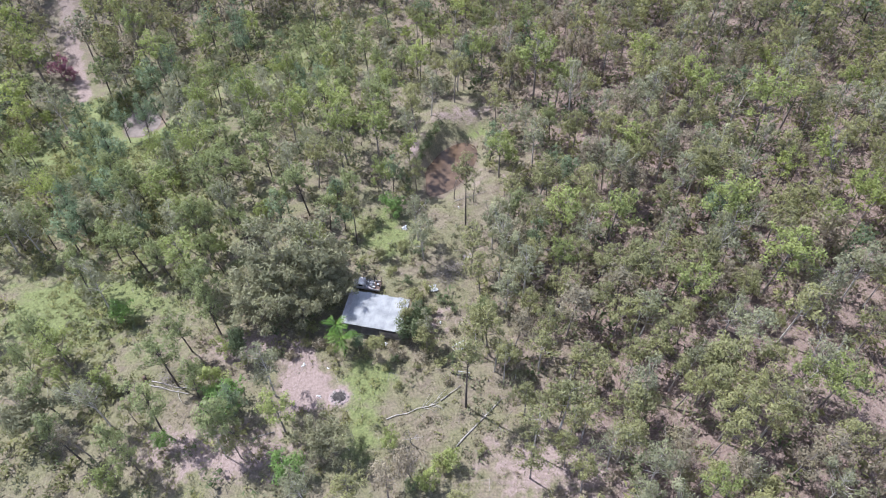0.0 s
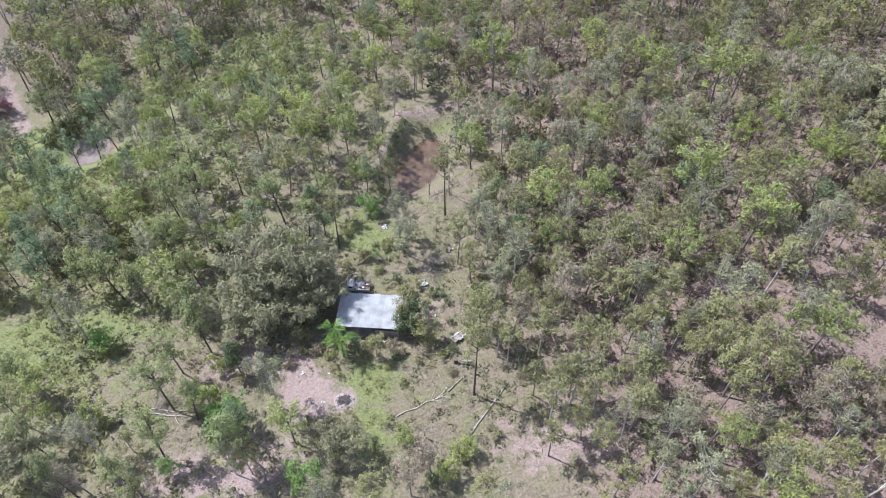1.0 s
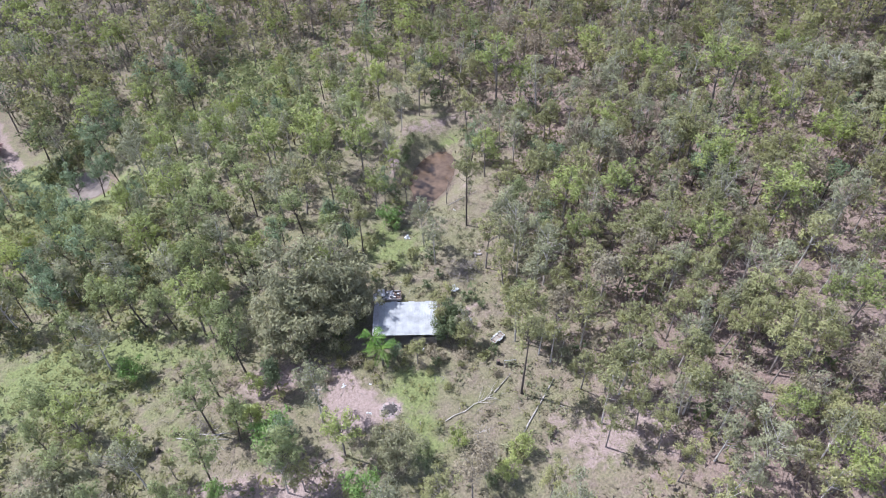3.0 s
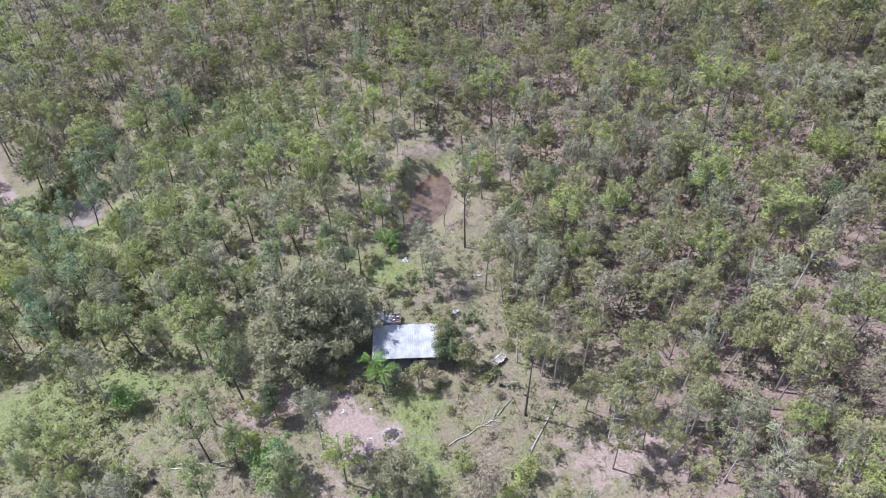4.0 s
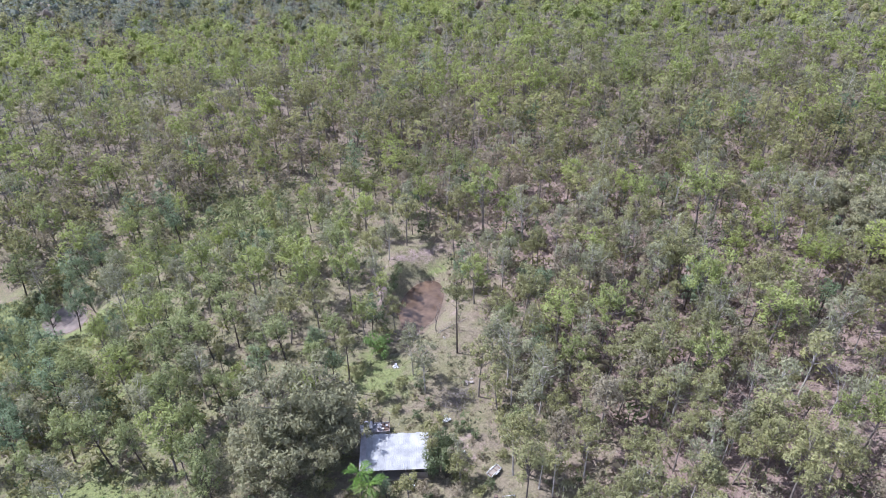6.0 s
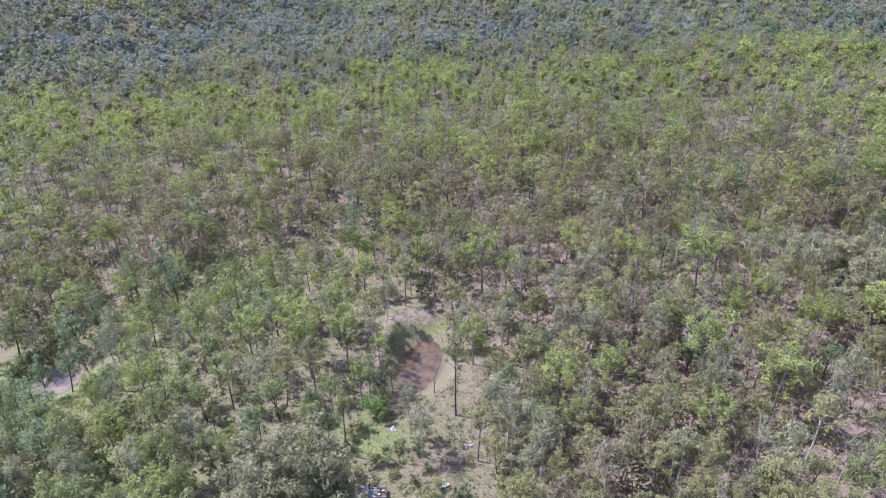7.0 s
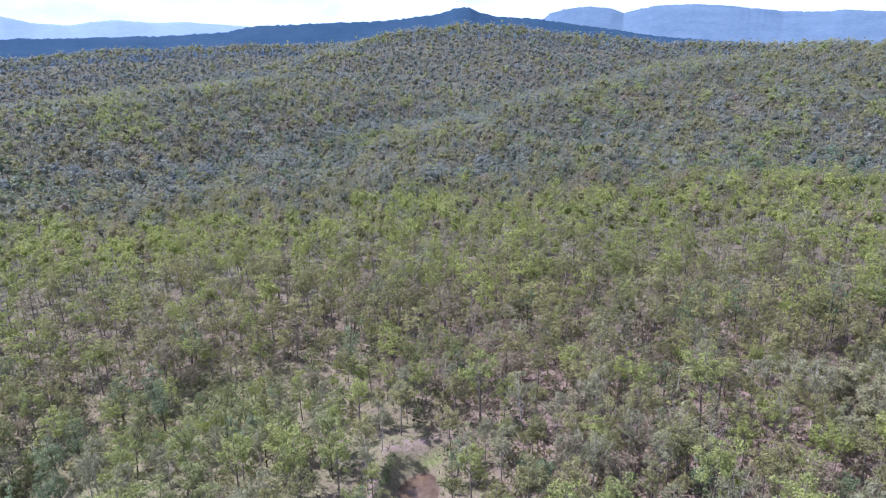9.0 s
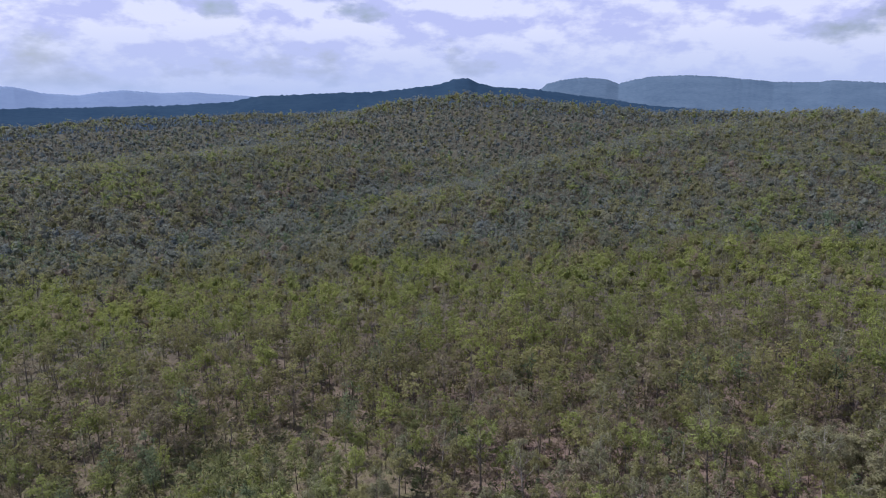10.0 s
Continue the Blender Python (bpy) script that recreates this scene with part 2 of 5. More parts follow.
def land(x, y):
    """Height of the ground, in metres; the shed stands at 0."""
    x, y = np.asarray(x, float), np.asarray(y, float)
    dx, dy = x + 18, y + 3
    d = np.hypot(dx, dy)
    a = np.degrees(np.arctan2(dx, dy)) - 14.2
    near = 0.12 * 12 * np.log1p(np.exp(np.clip((x - 16) / 12, -30, 30)))
    near = 14 * np.tanh(near / 14)
    left = -10 * bump_at(x, y, -88, 140, 45, 45) - 2.0 * bump_at(x, y, -75, 70, 35, 60)
    near = near * np.clip((230 - d) / 110, 0, 1)
    floor = np.interp(d, [0, 180, 250, 320, 400, 500, 700, 1000, 1700], [0, 0, -3, -7, -9, -7, -6, -12, -25]) - 4 * np.clip((d - 220) / 80, 0, 1) * np.clip((8 - a) / 20, 0, 1)
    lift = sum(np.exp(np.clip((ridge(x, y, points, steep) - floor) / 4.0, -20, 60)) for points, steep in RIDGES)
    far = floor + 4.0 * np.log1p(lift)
    gully = 1 - np.abs(roll_noise(x / 42 + 0.4 * roll_noise(x / 90, y / 90, 21), y / 42, 23))
    far = far - 10.0 * np.clip(gully - 0.5, 0, 1) * np.clip((d - 330) / 120, 0, 1) * np.clip((1100 - d) / 150, 0, 1)
    wave = np.clip((d - 180) / 300, 0, 1) * np.clip((2200 - d) / 800, 0.1, 1) * 3.5 * roll_noise(x / 60, y / 60, 3)
    small = 0.35 * roll_noise(x / 9, y / 9, 5) * np.clip(1 - d / 600, 0, 1)
    dams = -3.4 * np.exp(-(((x - 2.6 - 0.45 * (y - 98)) / 6.5) ** 2 + ((y - 98) / 10.5) ** 2) ** 1.3) + 2.4 * np.exp(-(((x + 3.6 - 0.42 * (y - 102)) / 1.9) ** 2 + ((y - 102) / 9) ** 2)) + 1.0 * bump_at(x, y, 5, 111.5, 8, 2.2)
    dams = dams - 2.8 * bump_at(x, y, -66, 120.5, 6.5, 6.5) + 1.8 * bump_at(x, y, -74, 127, 2.5, 7, -35)
    return near + left + far + wave + small + dams


def land1(x, y):
    return float(land(np.array([x]), np.array([y]))[0])


def mesh_from(name, verts, faces, mat, attrs=None, smooth=False):
    """A mesh from arrays; faces all have the same number of corners."""
    verts, faces = np.asarray(verts, np.float32), np.asarray(faces, np.int32)
    me = bpy.data.meshes.new(name)
    me.vertices.add(len(verts))
    me.vertices.foreach_set("co", verts.ravel())
    k = faces.shape[1]
    me.loops.add(faces.size)
    me.loops.foreach_set("vertex_index", faces.ravel())
    me.polygons.add(len(faces))
    me.polygons.foreach_set("loop_start", np.arange(0, faces.size, k, dtype=np.int32))
    me.polygons.foreach_set("use_smooth", np.full(len(faces), smooth))
    me.update(calc_edges=True)
    for key, values in (attrs or {}).items():
        me.attributes.new(key, "FLOAT", "POINT").data.foreach_set("value", np.asarray(values, np.float32))
    me.materials.append(mat)
    return me


# the paths and clearings of the plan
TRACK = [(-84, 132), (-88, 140), (-94, 153), (-98, 164), (-102, 174), (-109, 192), (-117, 215)]


def along(x, y, points):
    """Distance to a line of points."""
    best = np.full(np.shape(x), 1e9)
    for (ax, ay), (bx, by) in zip(points, points[1:]):
        ux, uy = bx - ax, by - ay
        k = np.clip(((x - ax) * ux + (y - ay) * uy) / (ux * ux + uy * uy), 0, 1)
        best = np.minimum(best, np.hypot(x - ax - k * ux, y - ay - k * uy))
    return best


def open_ground(x, y):
    """1 where no tree stands, falling to 0 in the woods."""
    o = 1.3 * bump_at(x, y, -8, 44, 11, 9) + 1.2 * bump_at(x, y, -19, 49, 6, 5) + 1.3 * bump_at(x, y, -9, 61, 8, 6)
    o = o + 1.2 * bump_at(x, y, 2, 99, 7, 12) + 1.1 * bump_at(x, y, 4, 80, 5, 9) + 0.9 * bump_at(x, y, -8, 78, 8, 6)
    o = o + 0.9 * bump_at(x, y, -60, 64, 14, 8) + 0.7 * bump_at(x, y, -42, 52, 9, 7) + 1.25 * bump_at(x, y, -65, 117, 8, 9)
    o = o + 0.8 * bump_at(x, y, -78, 106, 9, 6) + 1.8 * np.exp(-(along(x, y, [(-79, 122)] + TRACK) / 4.0) ** 2) + 0.9 * bump_at(x, y, 3, 52, 5, 4)
    o = o + 0.35 * bump_at(x, y, -30, 160, 18, 24)
    o = o + 0.8 * bump_at(x, y, 5, 112, 8, 4) + 0.6 * bump_at(x, y, -45, 46, 12, 5)
    o = o + 1.0 * bump_at(x, y, 8, 42, 7, 5) + 0.8 * bump_at(x, y, 15, 35, 6, 4) + 0.7 * bump_at(x, y, -60, 108, 6, 5)
    return o


def scrub(x, y):
    """How far trees are dwarfed to scrub."""
    return 1 - 0.5 * bump_at(x, y, -30, 138, 22, 20)


def axis_steps(low, high, fine_low, fine_high, step, grow=1.22):
    out = list(np.arange(fine_low, fine_high + 0.01, step))
    s = step
    while out[-1] < high:
        s *= grow
        out.append(min(out[-1] + s, high))
    s = step
    while out[0] > low:
        s *= grow
        out.insert(0, max(out[0] - s, low))
    return np.array(out)


def build_ground():
    xs, ys = axis_steps(-4800, 4800, -100, 85, 1.75, 1.09), axis_steps(-4800, 4800, 28, 145, 1.75, 1.09)
    gx, gy = np.meshgrid(xs, ys)
    x, y = gx.ravel(), gy.ravel()
    verts = np.stack([x, y, land(x, y)], 1)
    nx, ny = len(xs), len(ys)
    i = (np.arange(ny - 1)[:, None] * nx + np.arange(nx - 1)).ravel()
    faces = np.stack([i, i + 1, i + nx + 1, i + nx], 1)
    d = np.hypot(x + 18, y + 3)
    bare = 1.0 * bump_at(x, y, -19.5, 49.5, 4.5, 3.4) + 0.5 * bump_at(x, y, -14.5, 48, 2.4, 1.8) + 1.2 * np.exp(-(along(x, y, TRACK) / 1.7) ** 2)
    bare = bare + 0.5 * bump_at(x, y, 5, 111.5, 9, 2.5, 15) + 0.4 * bump_at(x, y, 6.5, 90, 3.5, 4.5) + 0.6 * bump_at(x, y, -5.5, 99, 2.5, 6) + 0.7 * bump_at(x, y, -30, 57, 7, 3) + 0.6 * bump_at(x, y, 0, 61, 3, 3)
    bare = bare + 0.9 * bump_at(x, y, -20.5, 53.5, 1.8, 4, 15) + 0.42 * bump_at(x, y, 10, 38, 8, 5) + 0.85 * bump_at(x, y, -28, 39, 8, 4) + 0.55 * bump_at(x, y, -38, 41, 8, 4) + 0.5 * bump_at(x, y, 20, 36, 12, 6) + 0.5 * bump_at(x, y, 75, 60, 12, 8)
    lush = 1.2 * bump_at(x, y, -60, 66, 10, 5) + 0.75 * bump_at(x, y, -78, 106, 13, 7) + 0.9 * bump_at(x, y, -64, 112, 12, 9) + 0.7 * bump_at(x, y, -79, 125, 7, 8) + 0.9 * bump_at(x, y, -10, 51.5, 4.5, 3) + 0.5 * bump_at(x, y, -30, 138, 24, 22)
    lush = lush + 0.8 * bump_at(x, y, -11, 42, 3, 7) + 0.7 * bump_at(x, y, -9, 79, 7, 7) + 0.35 * bump_at(x, y, -50, 85, 30, 18) + 0.3 * bump_at(x, y, -40, 60, 35, 18)
    lush = lush + 0.06 * np.clip((8 - x) / 10, 0, 1) + 0.15 * np.clip((-x - 20) / 60, 0, 1) + 0.12 * np.clip((-x - 4) / 30, 0, 1) * np.clip((y - 80) / 25, 0, 1) + 0.8 * bump_at(x, y, 8.5, 107.5, 4, 2)
    mud = 1.1 * bump_at(x, y, 2.8, 97.5, 5.0, 9.0, -24) + 1.0 * bump_at(x, y, -66, 120.5, 6, 6)
    litter = 0.25 + 0.5 * np.clip((x - 5) / 25, 0, 1) + 0.4 * np.clip((y - 120) / 60, 0, 1) + 0.5 * bump_at(x, y, -32, 57, 9, 6)
    # far floor mask: painted crown shade, stronger with distance
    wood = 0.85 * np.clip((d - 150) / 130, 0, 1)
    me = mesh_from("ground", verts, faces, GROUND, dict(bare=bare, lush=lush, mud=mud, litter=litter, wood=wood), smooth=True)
    tagged(new("ground", me), "dry grassy woodland ground with bare soil and leaf litter", "ground", kind="structure")


build_ground()


def build_water(name, cx, cy, rx, ry, turn, level, mat, label):
    k = 40
    r = np.random.RandomState(int(abs(cx)) + 2)
    ang = np.linspace(0, 2 * math.pi, k, endpoint=False)
    wob = 1 + 0.08 * np.sin(3 * ang + r.rand() * 6) + 0.05 * np.sin(5 * ang + r.rand() * 6)
    c, s = math.cos(radians(turn)), math.sin(radians(turn))
    u, v = rx * wob * np.cos(ang), ry * wob * np.sin(ang)
    bm = bmesh.new()
    bm.faces.new([bm.verts.new((cx + a * c - b * s, cy + a * s + b * c, level)) for a, b in zip(u, v)])
    me = bpy.data.meshes.new(name)
    bm.to_mesh(me)
    bm.free()
    me.materials.append(mat)
    tagged(new(name, me), label, "water", kind="structure")


build_water("water", 2.4, 99.0, 4.6, 8.6, -24, land1(2.6, 98) + 1.2, water_material("brown_water", (0.120, 0.080, 0.054)), "muddy brown water of a small farm dam")
build_water("water", -66, 121, 5.6, 5.2, 20, land1(-66, 120.5) + 1.1, water_material("grey_water", (0.19, 0.155, 0.135), 0.32), "pale muddy water of a small dam among trees")


# ---------------------------------------------------------------- distant hills


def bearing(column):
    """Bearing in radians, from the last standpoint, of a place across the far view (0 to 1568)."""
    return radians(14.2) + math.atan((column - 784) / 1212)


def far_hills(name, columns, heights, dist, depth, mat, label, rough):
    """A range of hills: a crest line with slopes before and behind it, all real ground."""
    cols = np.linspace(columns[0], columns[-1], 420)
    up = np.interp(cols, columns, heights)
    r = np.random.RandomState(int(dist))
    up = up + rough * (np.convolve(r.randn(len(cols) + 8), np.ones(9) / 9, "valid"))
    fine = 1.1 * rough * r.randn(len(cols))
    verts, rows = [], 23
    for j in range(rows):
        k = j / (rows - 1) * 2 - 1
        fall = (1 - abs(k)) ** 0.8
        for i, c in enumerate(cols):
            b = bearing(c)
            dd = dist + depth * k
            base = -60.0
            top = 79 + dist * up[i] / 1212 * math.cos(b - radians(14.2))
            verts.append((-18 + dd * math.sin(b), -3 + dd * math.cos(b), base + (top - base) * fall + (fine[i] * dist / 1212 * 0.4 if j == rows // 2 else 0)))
    n = len(cols)
    i = (np.arange(rows - 1)[:, None] * n + np.arange(n - 1)).ravel()
    faces = np.stack([i, i + n, i + n + 1, i + 1], 1)
    tagged(new(name, mesh_from(name, verts, faces, mat, smooth=True)), label, "hill", kind="structure")


# base colours blued, and paler with distance, in place of real haze
HILL_NEAR = distant("dark_haze_forest", (0.018, 0.040, 0.075), (0.035, 0.065, 0.105), 0.004)
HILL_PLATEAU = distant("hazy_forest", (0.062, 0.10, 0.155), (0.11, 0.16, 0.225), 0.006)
HILL_FAR = distant("pale_haze_forest", (0.15, 0.21, 0.34), (0.19, 0.26, 0.39), 0.003)
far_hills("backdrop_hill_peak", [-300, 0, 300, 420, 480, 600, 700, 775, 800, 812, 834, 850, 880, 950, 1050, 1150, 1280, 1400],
          [-24, -24, -20, -14, -3, 0, 5, 13, 20, 25, 25, 17, 10, 6, -8, -22, -32, -40], 2500, 700, HILL_NEAR, "forested ridge with a small pointed peak, painted dark haze blue", 1.3)
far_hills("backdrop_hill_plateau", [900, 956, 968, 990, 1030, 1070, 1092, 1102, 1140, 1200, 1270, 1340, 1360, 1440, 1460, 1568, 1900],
          [-10, 4, 15, 21, 26, 22, 15, 18, 26, 29, 26, 19, 17, 17, 20, 14, 0], 3500, 650, HILL_PLATEAU, "flat-topped forested hills painted hazy blue-green", 0.8)
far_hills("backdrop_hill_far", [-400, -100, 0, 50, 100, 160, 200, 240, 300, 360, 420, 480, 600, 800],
          [10, 20, 16, 13, 2, -2, 4, 7, 2, 3, -2, -6, -10, -12], 4200, 450, HILL_FAR, "hills far off, painted pale haze blue", 0.6)

# ---------------------------------------------------------------- trees


def tube(points, radii, sides):
    """A tapered limb along a line of points: verts and quads."""
    points = np.asarray(points, float)
    verts, faces = [], []
    for k, p in enumerate(points):
        ahead = points[min(k + 1, len(points) - 1)] - points[max(k - 1, 0)]
        ahead = ahead / (np.linalg.norm(ahead) + 1e-9)
        side = np.cross(ahead, (0.3, 0.9, 0.25))
        side /= np.linalg.norm(side) + 1e-9
        other = np.cross(ahead, side)
        for s in range(sides):
            a = 2 * math.pi * s / sides
            verts.append(p + radii[k] * (math.cos(a) * side + math.sin(a) * other))
    for k in range(len(points) - 1):
        for s in range(sides):
            t = (s + 1) % sides
            faces.append((k * sides + s, k * sides + t, (k + 1) * sides + t, (k + 1) * sides + s))
    return np.array(verts), np.array(faces)


def joined(pieces):
    verts, faces, n = [], [], 0
    for v, f in pieces:
        verts.append(v)
        faces.append(f + n)
        n += len(v)
    return np.concatenate(verts), np.concatenate(faces)


def sprays(r, centre, radius, flat, count, size, corners=4):
    """Leaf sprays, each a bent diamond (or a single triangle) of its own, in an uneven clump."""
    way = r.randn(count, 3)
    way /= np.linalg.norm(way, axis=1)[:, None]
    far = r.rand(count) ** 0.45
    spot = centre + way * far[:, None] * radius * np.array([1, 1, flat]) * r.uniform(0.75, 1.08, (count, 1))
    normal = r.randn(count, 3) * 0.5 + way * 0.9 + np.array([0, 0, 0.5]) if size < 0.9 else r.randn(count, 3) * 0.8 + way * 0.3 + np.array([0, 0, 0.6])
    normal /= np.linalg.norm(normal, axis=1)[:, None]
    one = np.cross(normal, r.randn(count, 3))
    one /= np.linalg.norm(one, axis=1)[:, None] + 1e-9
    two = np.cross(normal, one)
    ln = size * r.uniform(0.6, 1.35, (count, 1))
    wd = ln * r.uniform(*((0.24, 0.46) if size < 0.6 else (0.30, 0.58)), (count, 1))
    droop = np.array([0, 0, -0.18]) * ln
    if corners == 4:
        rows = [spot - one * ln * 0.5 + droop, spot - two * wd * 0.5, spot + one * ln * 0.5 + droop, spot + two * wd * 0.5]
    else:
        rows = [spot - one * ln * 0.5 + droop, spot - two * wd * 0.6, spot + one * ln * 0.5 + two * wd * 0.5]
    return np.stack(rows, 1).reshape(-1, 3), np.arange(count * corners).reshape(-1, corners)


def crown_core(r, height, spread, clear, share):
    """The close-leaved heart of a far crown: a rough twelve-cornered lump, hidden among the sprays."""
    g = (1 + 5 ** 0.5) / 2
    v = np.array([(-1, g, 0), (1, g, 0), (-1, -g, 0), (1, -g, 0), (0, -1, g), (0, 1, g), (0, -1, -g), (0, 1, -g), (g, 0, -1), (g, 0, 1), (-g, 0, -1), (-g, 0, 1)])
    f = np.array([(0, 11, 5), (0, 5, 1), (0, 1, 7), (0, 7, 10), (0, 10, 11), (1, 5, 9), (5, 11, 4), (11, 10, 2), (10, 7, 6), (7, 1, 8),
                  (3, 9, 4), (3, 4, 2), (3, 2, 6), (3, 6, 8), (3, 8, 9), (4, 9, 5), (2, 4, 11), (6, 2, 10), (8, 6, 7), (9, 8, 1)])
    v = v / np.linalg.norm(v[0]) * r.uniform(0.6, 1.0, (12, 1))
    half = (1 - clear) / 2 * height
    return v * np.array([spread, spread, half * 0.9]) * share + np.array([0, 0, height * (1 + clear) / 2]), f


def gum_shape(seed, height, spread, clear, clumps, per_clump, size, sides=6, lean=0.05, flat=0.7, clump_r=1.25, corners=4, core=0.0):
    """An open-crowned tree: trunk with limbs, and leaf clumps at the limbs' ends. clear: bare share of the height."""
    r = np.random.RandomState(seed)
    top = np.array([r.randn() * lean * height, r.randn() * lean * height, height * 0.93])
    mid = top * np.array([0.35, 0.35, 0.5]) + np.array([r.randn(), r.randn(), 0]) * 0.02 * height
    at = lambda k: 2 * k * (1 - k) * mid + k * k * top
    thick = 0.0088 * height + 0.015
    rings = 6 if sides > 4 else 2 if sides == 3 else 3
    ks = np.linspace(0, 1, rings)
    line = [at(k) for k in ks]
    line[0] = line[0] - np.array([0, 0, 0.5])
    wood = [tube(line, [thick * (1.25 - 1.08 * k) for k in ks], sides)]
    leaf = []
    half = (1 - clear) / 2 * height
    lobes = r.randn(4, 3)
    for c in range(clumps):
        # ends spread over an uneven egg, fuller above the middle
        u = 1 - 2 * (c + 0.5) / clumps
        u = np.clip(u * 0.92 + 0.12 + r.uniform(-0.12, 0.12), -0.95, 1)
        ang = c * 2.4 + r.uniform(-0.6, 0.6)
        ring = math.sqrt(max(0.0, 1 - u * u))
        way = np.array([math.cos(ang) * ring, math.sin(ang) * ring, u])
        lump = 0.82 + 0.20 * math.tanh(float((lobes @ way).max()) - 1.0) + r.uniform(-0.34, 0.26)
        inner = r.uniform(0.35, 0.7) if c % 4 == 3 else 1.0
        spine = at(0.75)
        end = np.array([spine[0] + way[0] * spread * lump * inner, spine[1] + way[1] * spread * lump * inner,
                        height * (1 + clear) / 2 + way[2] * half * 0.86 * lump * inner])
        reach = math.hypot(end[0] - spine[0], end[1] - spine[1])
        k0 = np.clip((end[2] - 0.8 * reach - 0.6) / (height * 0.93), 0.55 * clear + 0.1, 0.93)
        start = at(k0)
        if sides > 4 or (sides == 4 and c % 2 == 0):
            bend = start * 0.45 + end * 0.55 + np.array([0, 0, -0.10 * reach])
            lt = thick * (0.52 - 0.25 * k0)
            if sides > 4:
                wood.append(tube([start, bend, end], [lt, lt * 0.7, lt * 0.3], 3))
                for _ in range(1 + c % 2):
                    tip = end + r.randn(3) * np.array([0.8, 0.8, 0.45]) * clump_r
                    wood.append(tube([bend * 0.3 + end * 0.7, tip], [lt * 0.35, lt * 0.12], 3))
            else:
                wood.append(tube([start, end], [lt, lt * 0.4], 3))
        rad = clump_r * r.uniform(0.5, 1.45)
        if per_clump:
            leaf.append(sprays(r, end, rad, flat * r.uniform(0.8, 1.2), int(per_clump * (rad / clump_r) ** 1.6) + 1, size, corners))
    if core:
        leaf.append(crown_core(r, height, spread, clear, core))
    return joined(wood), joined(leaf) if leaf else None


# kind: (height, spread, clear, clumps, sprays per clump, spray size, lean, flatness, clump radius, leaf, bark)
KINDS = {
    "gum": (14.5, 2.9, 0.40, 26, 38, 0.46, 0.05, 0.75, 0.86, "olive", "grey"),
    "grey_gum": (14, 2.9, 0.36, 25, 36, 0.46, 0.06, 0.8, 0.86, "grey", "pale"),
    "bright_gum": (14.5, 2.9, 0.34, 28, 40, 0.46, 0.04, 0.8, 0.90, "bright", "grey"),
    "creek_gum": (14.5, 2.8, 0.36, 27, 40, 0.46, 0.06, 0.8, 0.86, "creek", "dark"),
    "pole_gum": (19, 2.4, 0.58, 24, 38, 0.5, 0.015, 0.75, 0.92, "olive", "dark"),
    "white_gum": (14, 3.8, 0.32, 20, 24, 0.48, 0.07, 0.7, 0.95, "grey", "dead"),
    "stem_gum": (13, 2.4, 0.55, 16, 30, 0.48, 0.03, 0.75, 0.9, "olive", "pale"),
    "shade_tree": (12, 4.8, 0.14, 60, 70, 0.52, 0.02, 0.75, 1.15, "dusky", "grey"),
    "wattle": (6, 2.3, 0.10, 22, 38, 0.44, 0.06, 0.85, 0.8, "bright", "grey"),
    "oak": (11, 2.3, 0.14, 26, 38, 0.40, 0.05, 1.1, 0.85, "fern", "dark"),
    "sapling": (8, 1.6, 0.28, 14, 32, 0.42, 0.05, 0.95, 0.7, "olive", "grey"),
    "brown_gum": (13, 3.0, 0.34, 24, 28, 0.48, 0.06, 0.8, 0.9, "brown", "grey"),
    # these two take the haze-coloured leaves
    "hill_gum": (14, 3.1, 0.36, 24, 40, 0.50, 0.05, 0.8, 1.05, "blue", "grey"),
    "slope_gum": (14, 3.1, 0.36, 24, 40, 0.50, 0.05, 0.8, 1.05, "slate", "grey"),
    "lush_wattle": (6, 2.4, 0.08, 28, 40, 0.42, 0.05, 0.85, 0.8, "lush", "grey"),
    "thick_bush": (6, 1.9, 0.04, 30, 44, 0.40, 0.03, 0.95, 0.75, "deep", "grey"),
    "pink_bush": (5, 2.4, 0.10, 14, 60, 0.46, 0.05, 0.8, 0.9, "pink", "grey"),
    "cypress": (8, 1.3, 0.06, 16, 70, 0.42, 0.02, 1.2, 0.85, "deep", "dark"),
    "shrub_dry": (1.6, 1.0, 0.05, 8, 30, 0.34, 0.05, 0.8, 0.55, "brown", "grey"),
    "shrub_green": (2.2, 1.0, 0.05, 8, 34, 0.34, 0.05, 0.9, 0.55, "deep", "grey"),
    "shrub_grey": (3.2, 1.5, 0.08, 12, 34, 0.36, 0.05, 0.8, 0.7, "grey", "pale"),
    "tussock": (0.7, 0.55, 0.02, 6, 18, 0.30, 0.05, 0.7, 0.36, "olive", "grey"),
    "dry_tussock": (0.7, 0.55, 0.02, 6, 18, 0.30, 0.05, 0.6, 0.36, "brown", "grey"),
    "grey_tussock": (0.6, 0.60, 0.02, 6, 16, 0.28, 0.05, 0.6, 0.36, "grey", "pale"),
    "shrub": (2.0, 1.0, 0.05, 8, 34, 0.34, 0.05, 0.8, 0.55, "olive", "grey"),
}
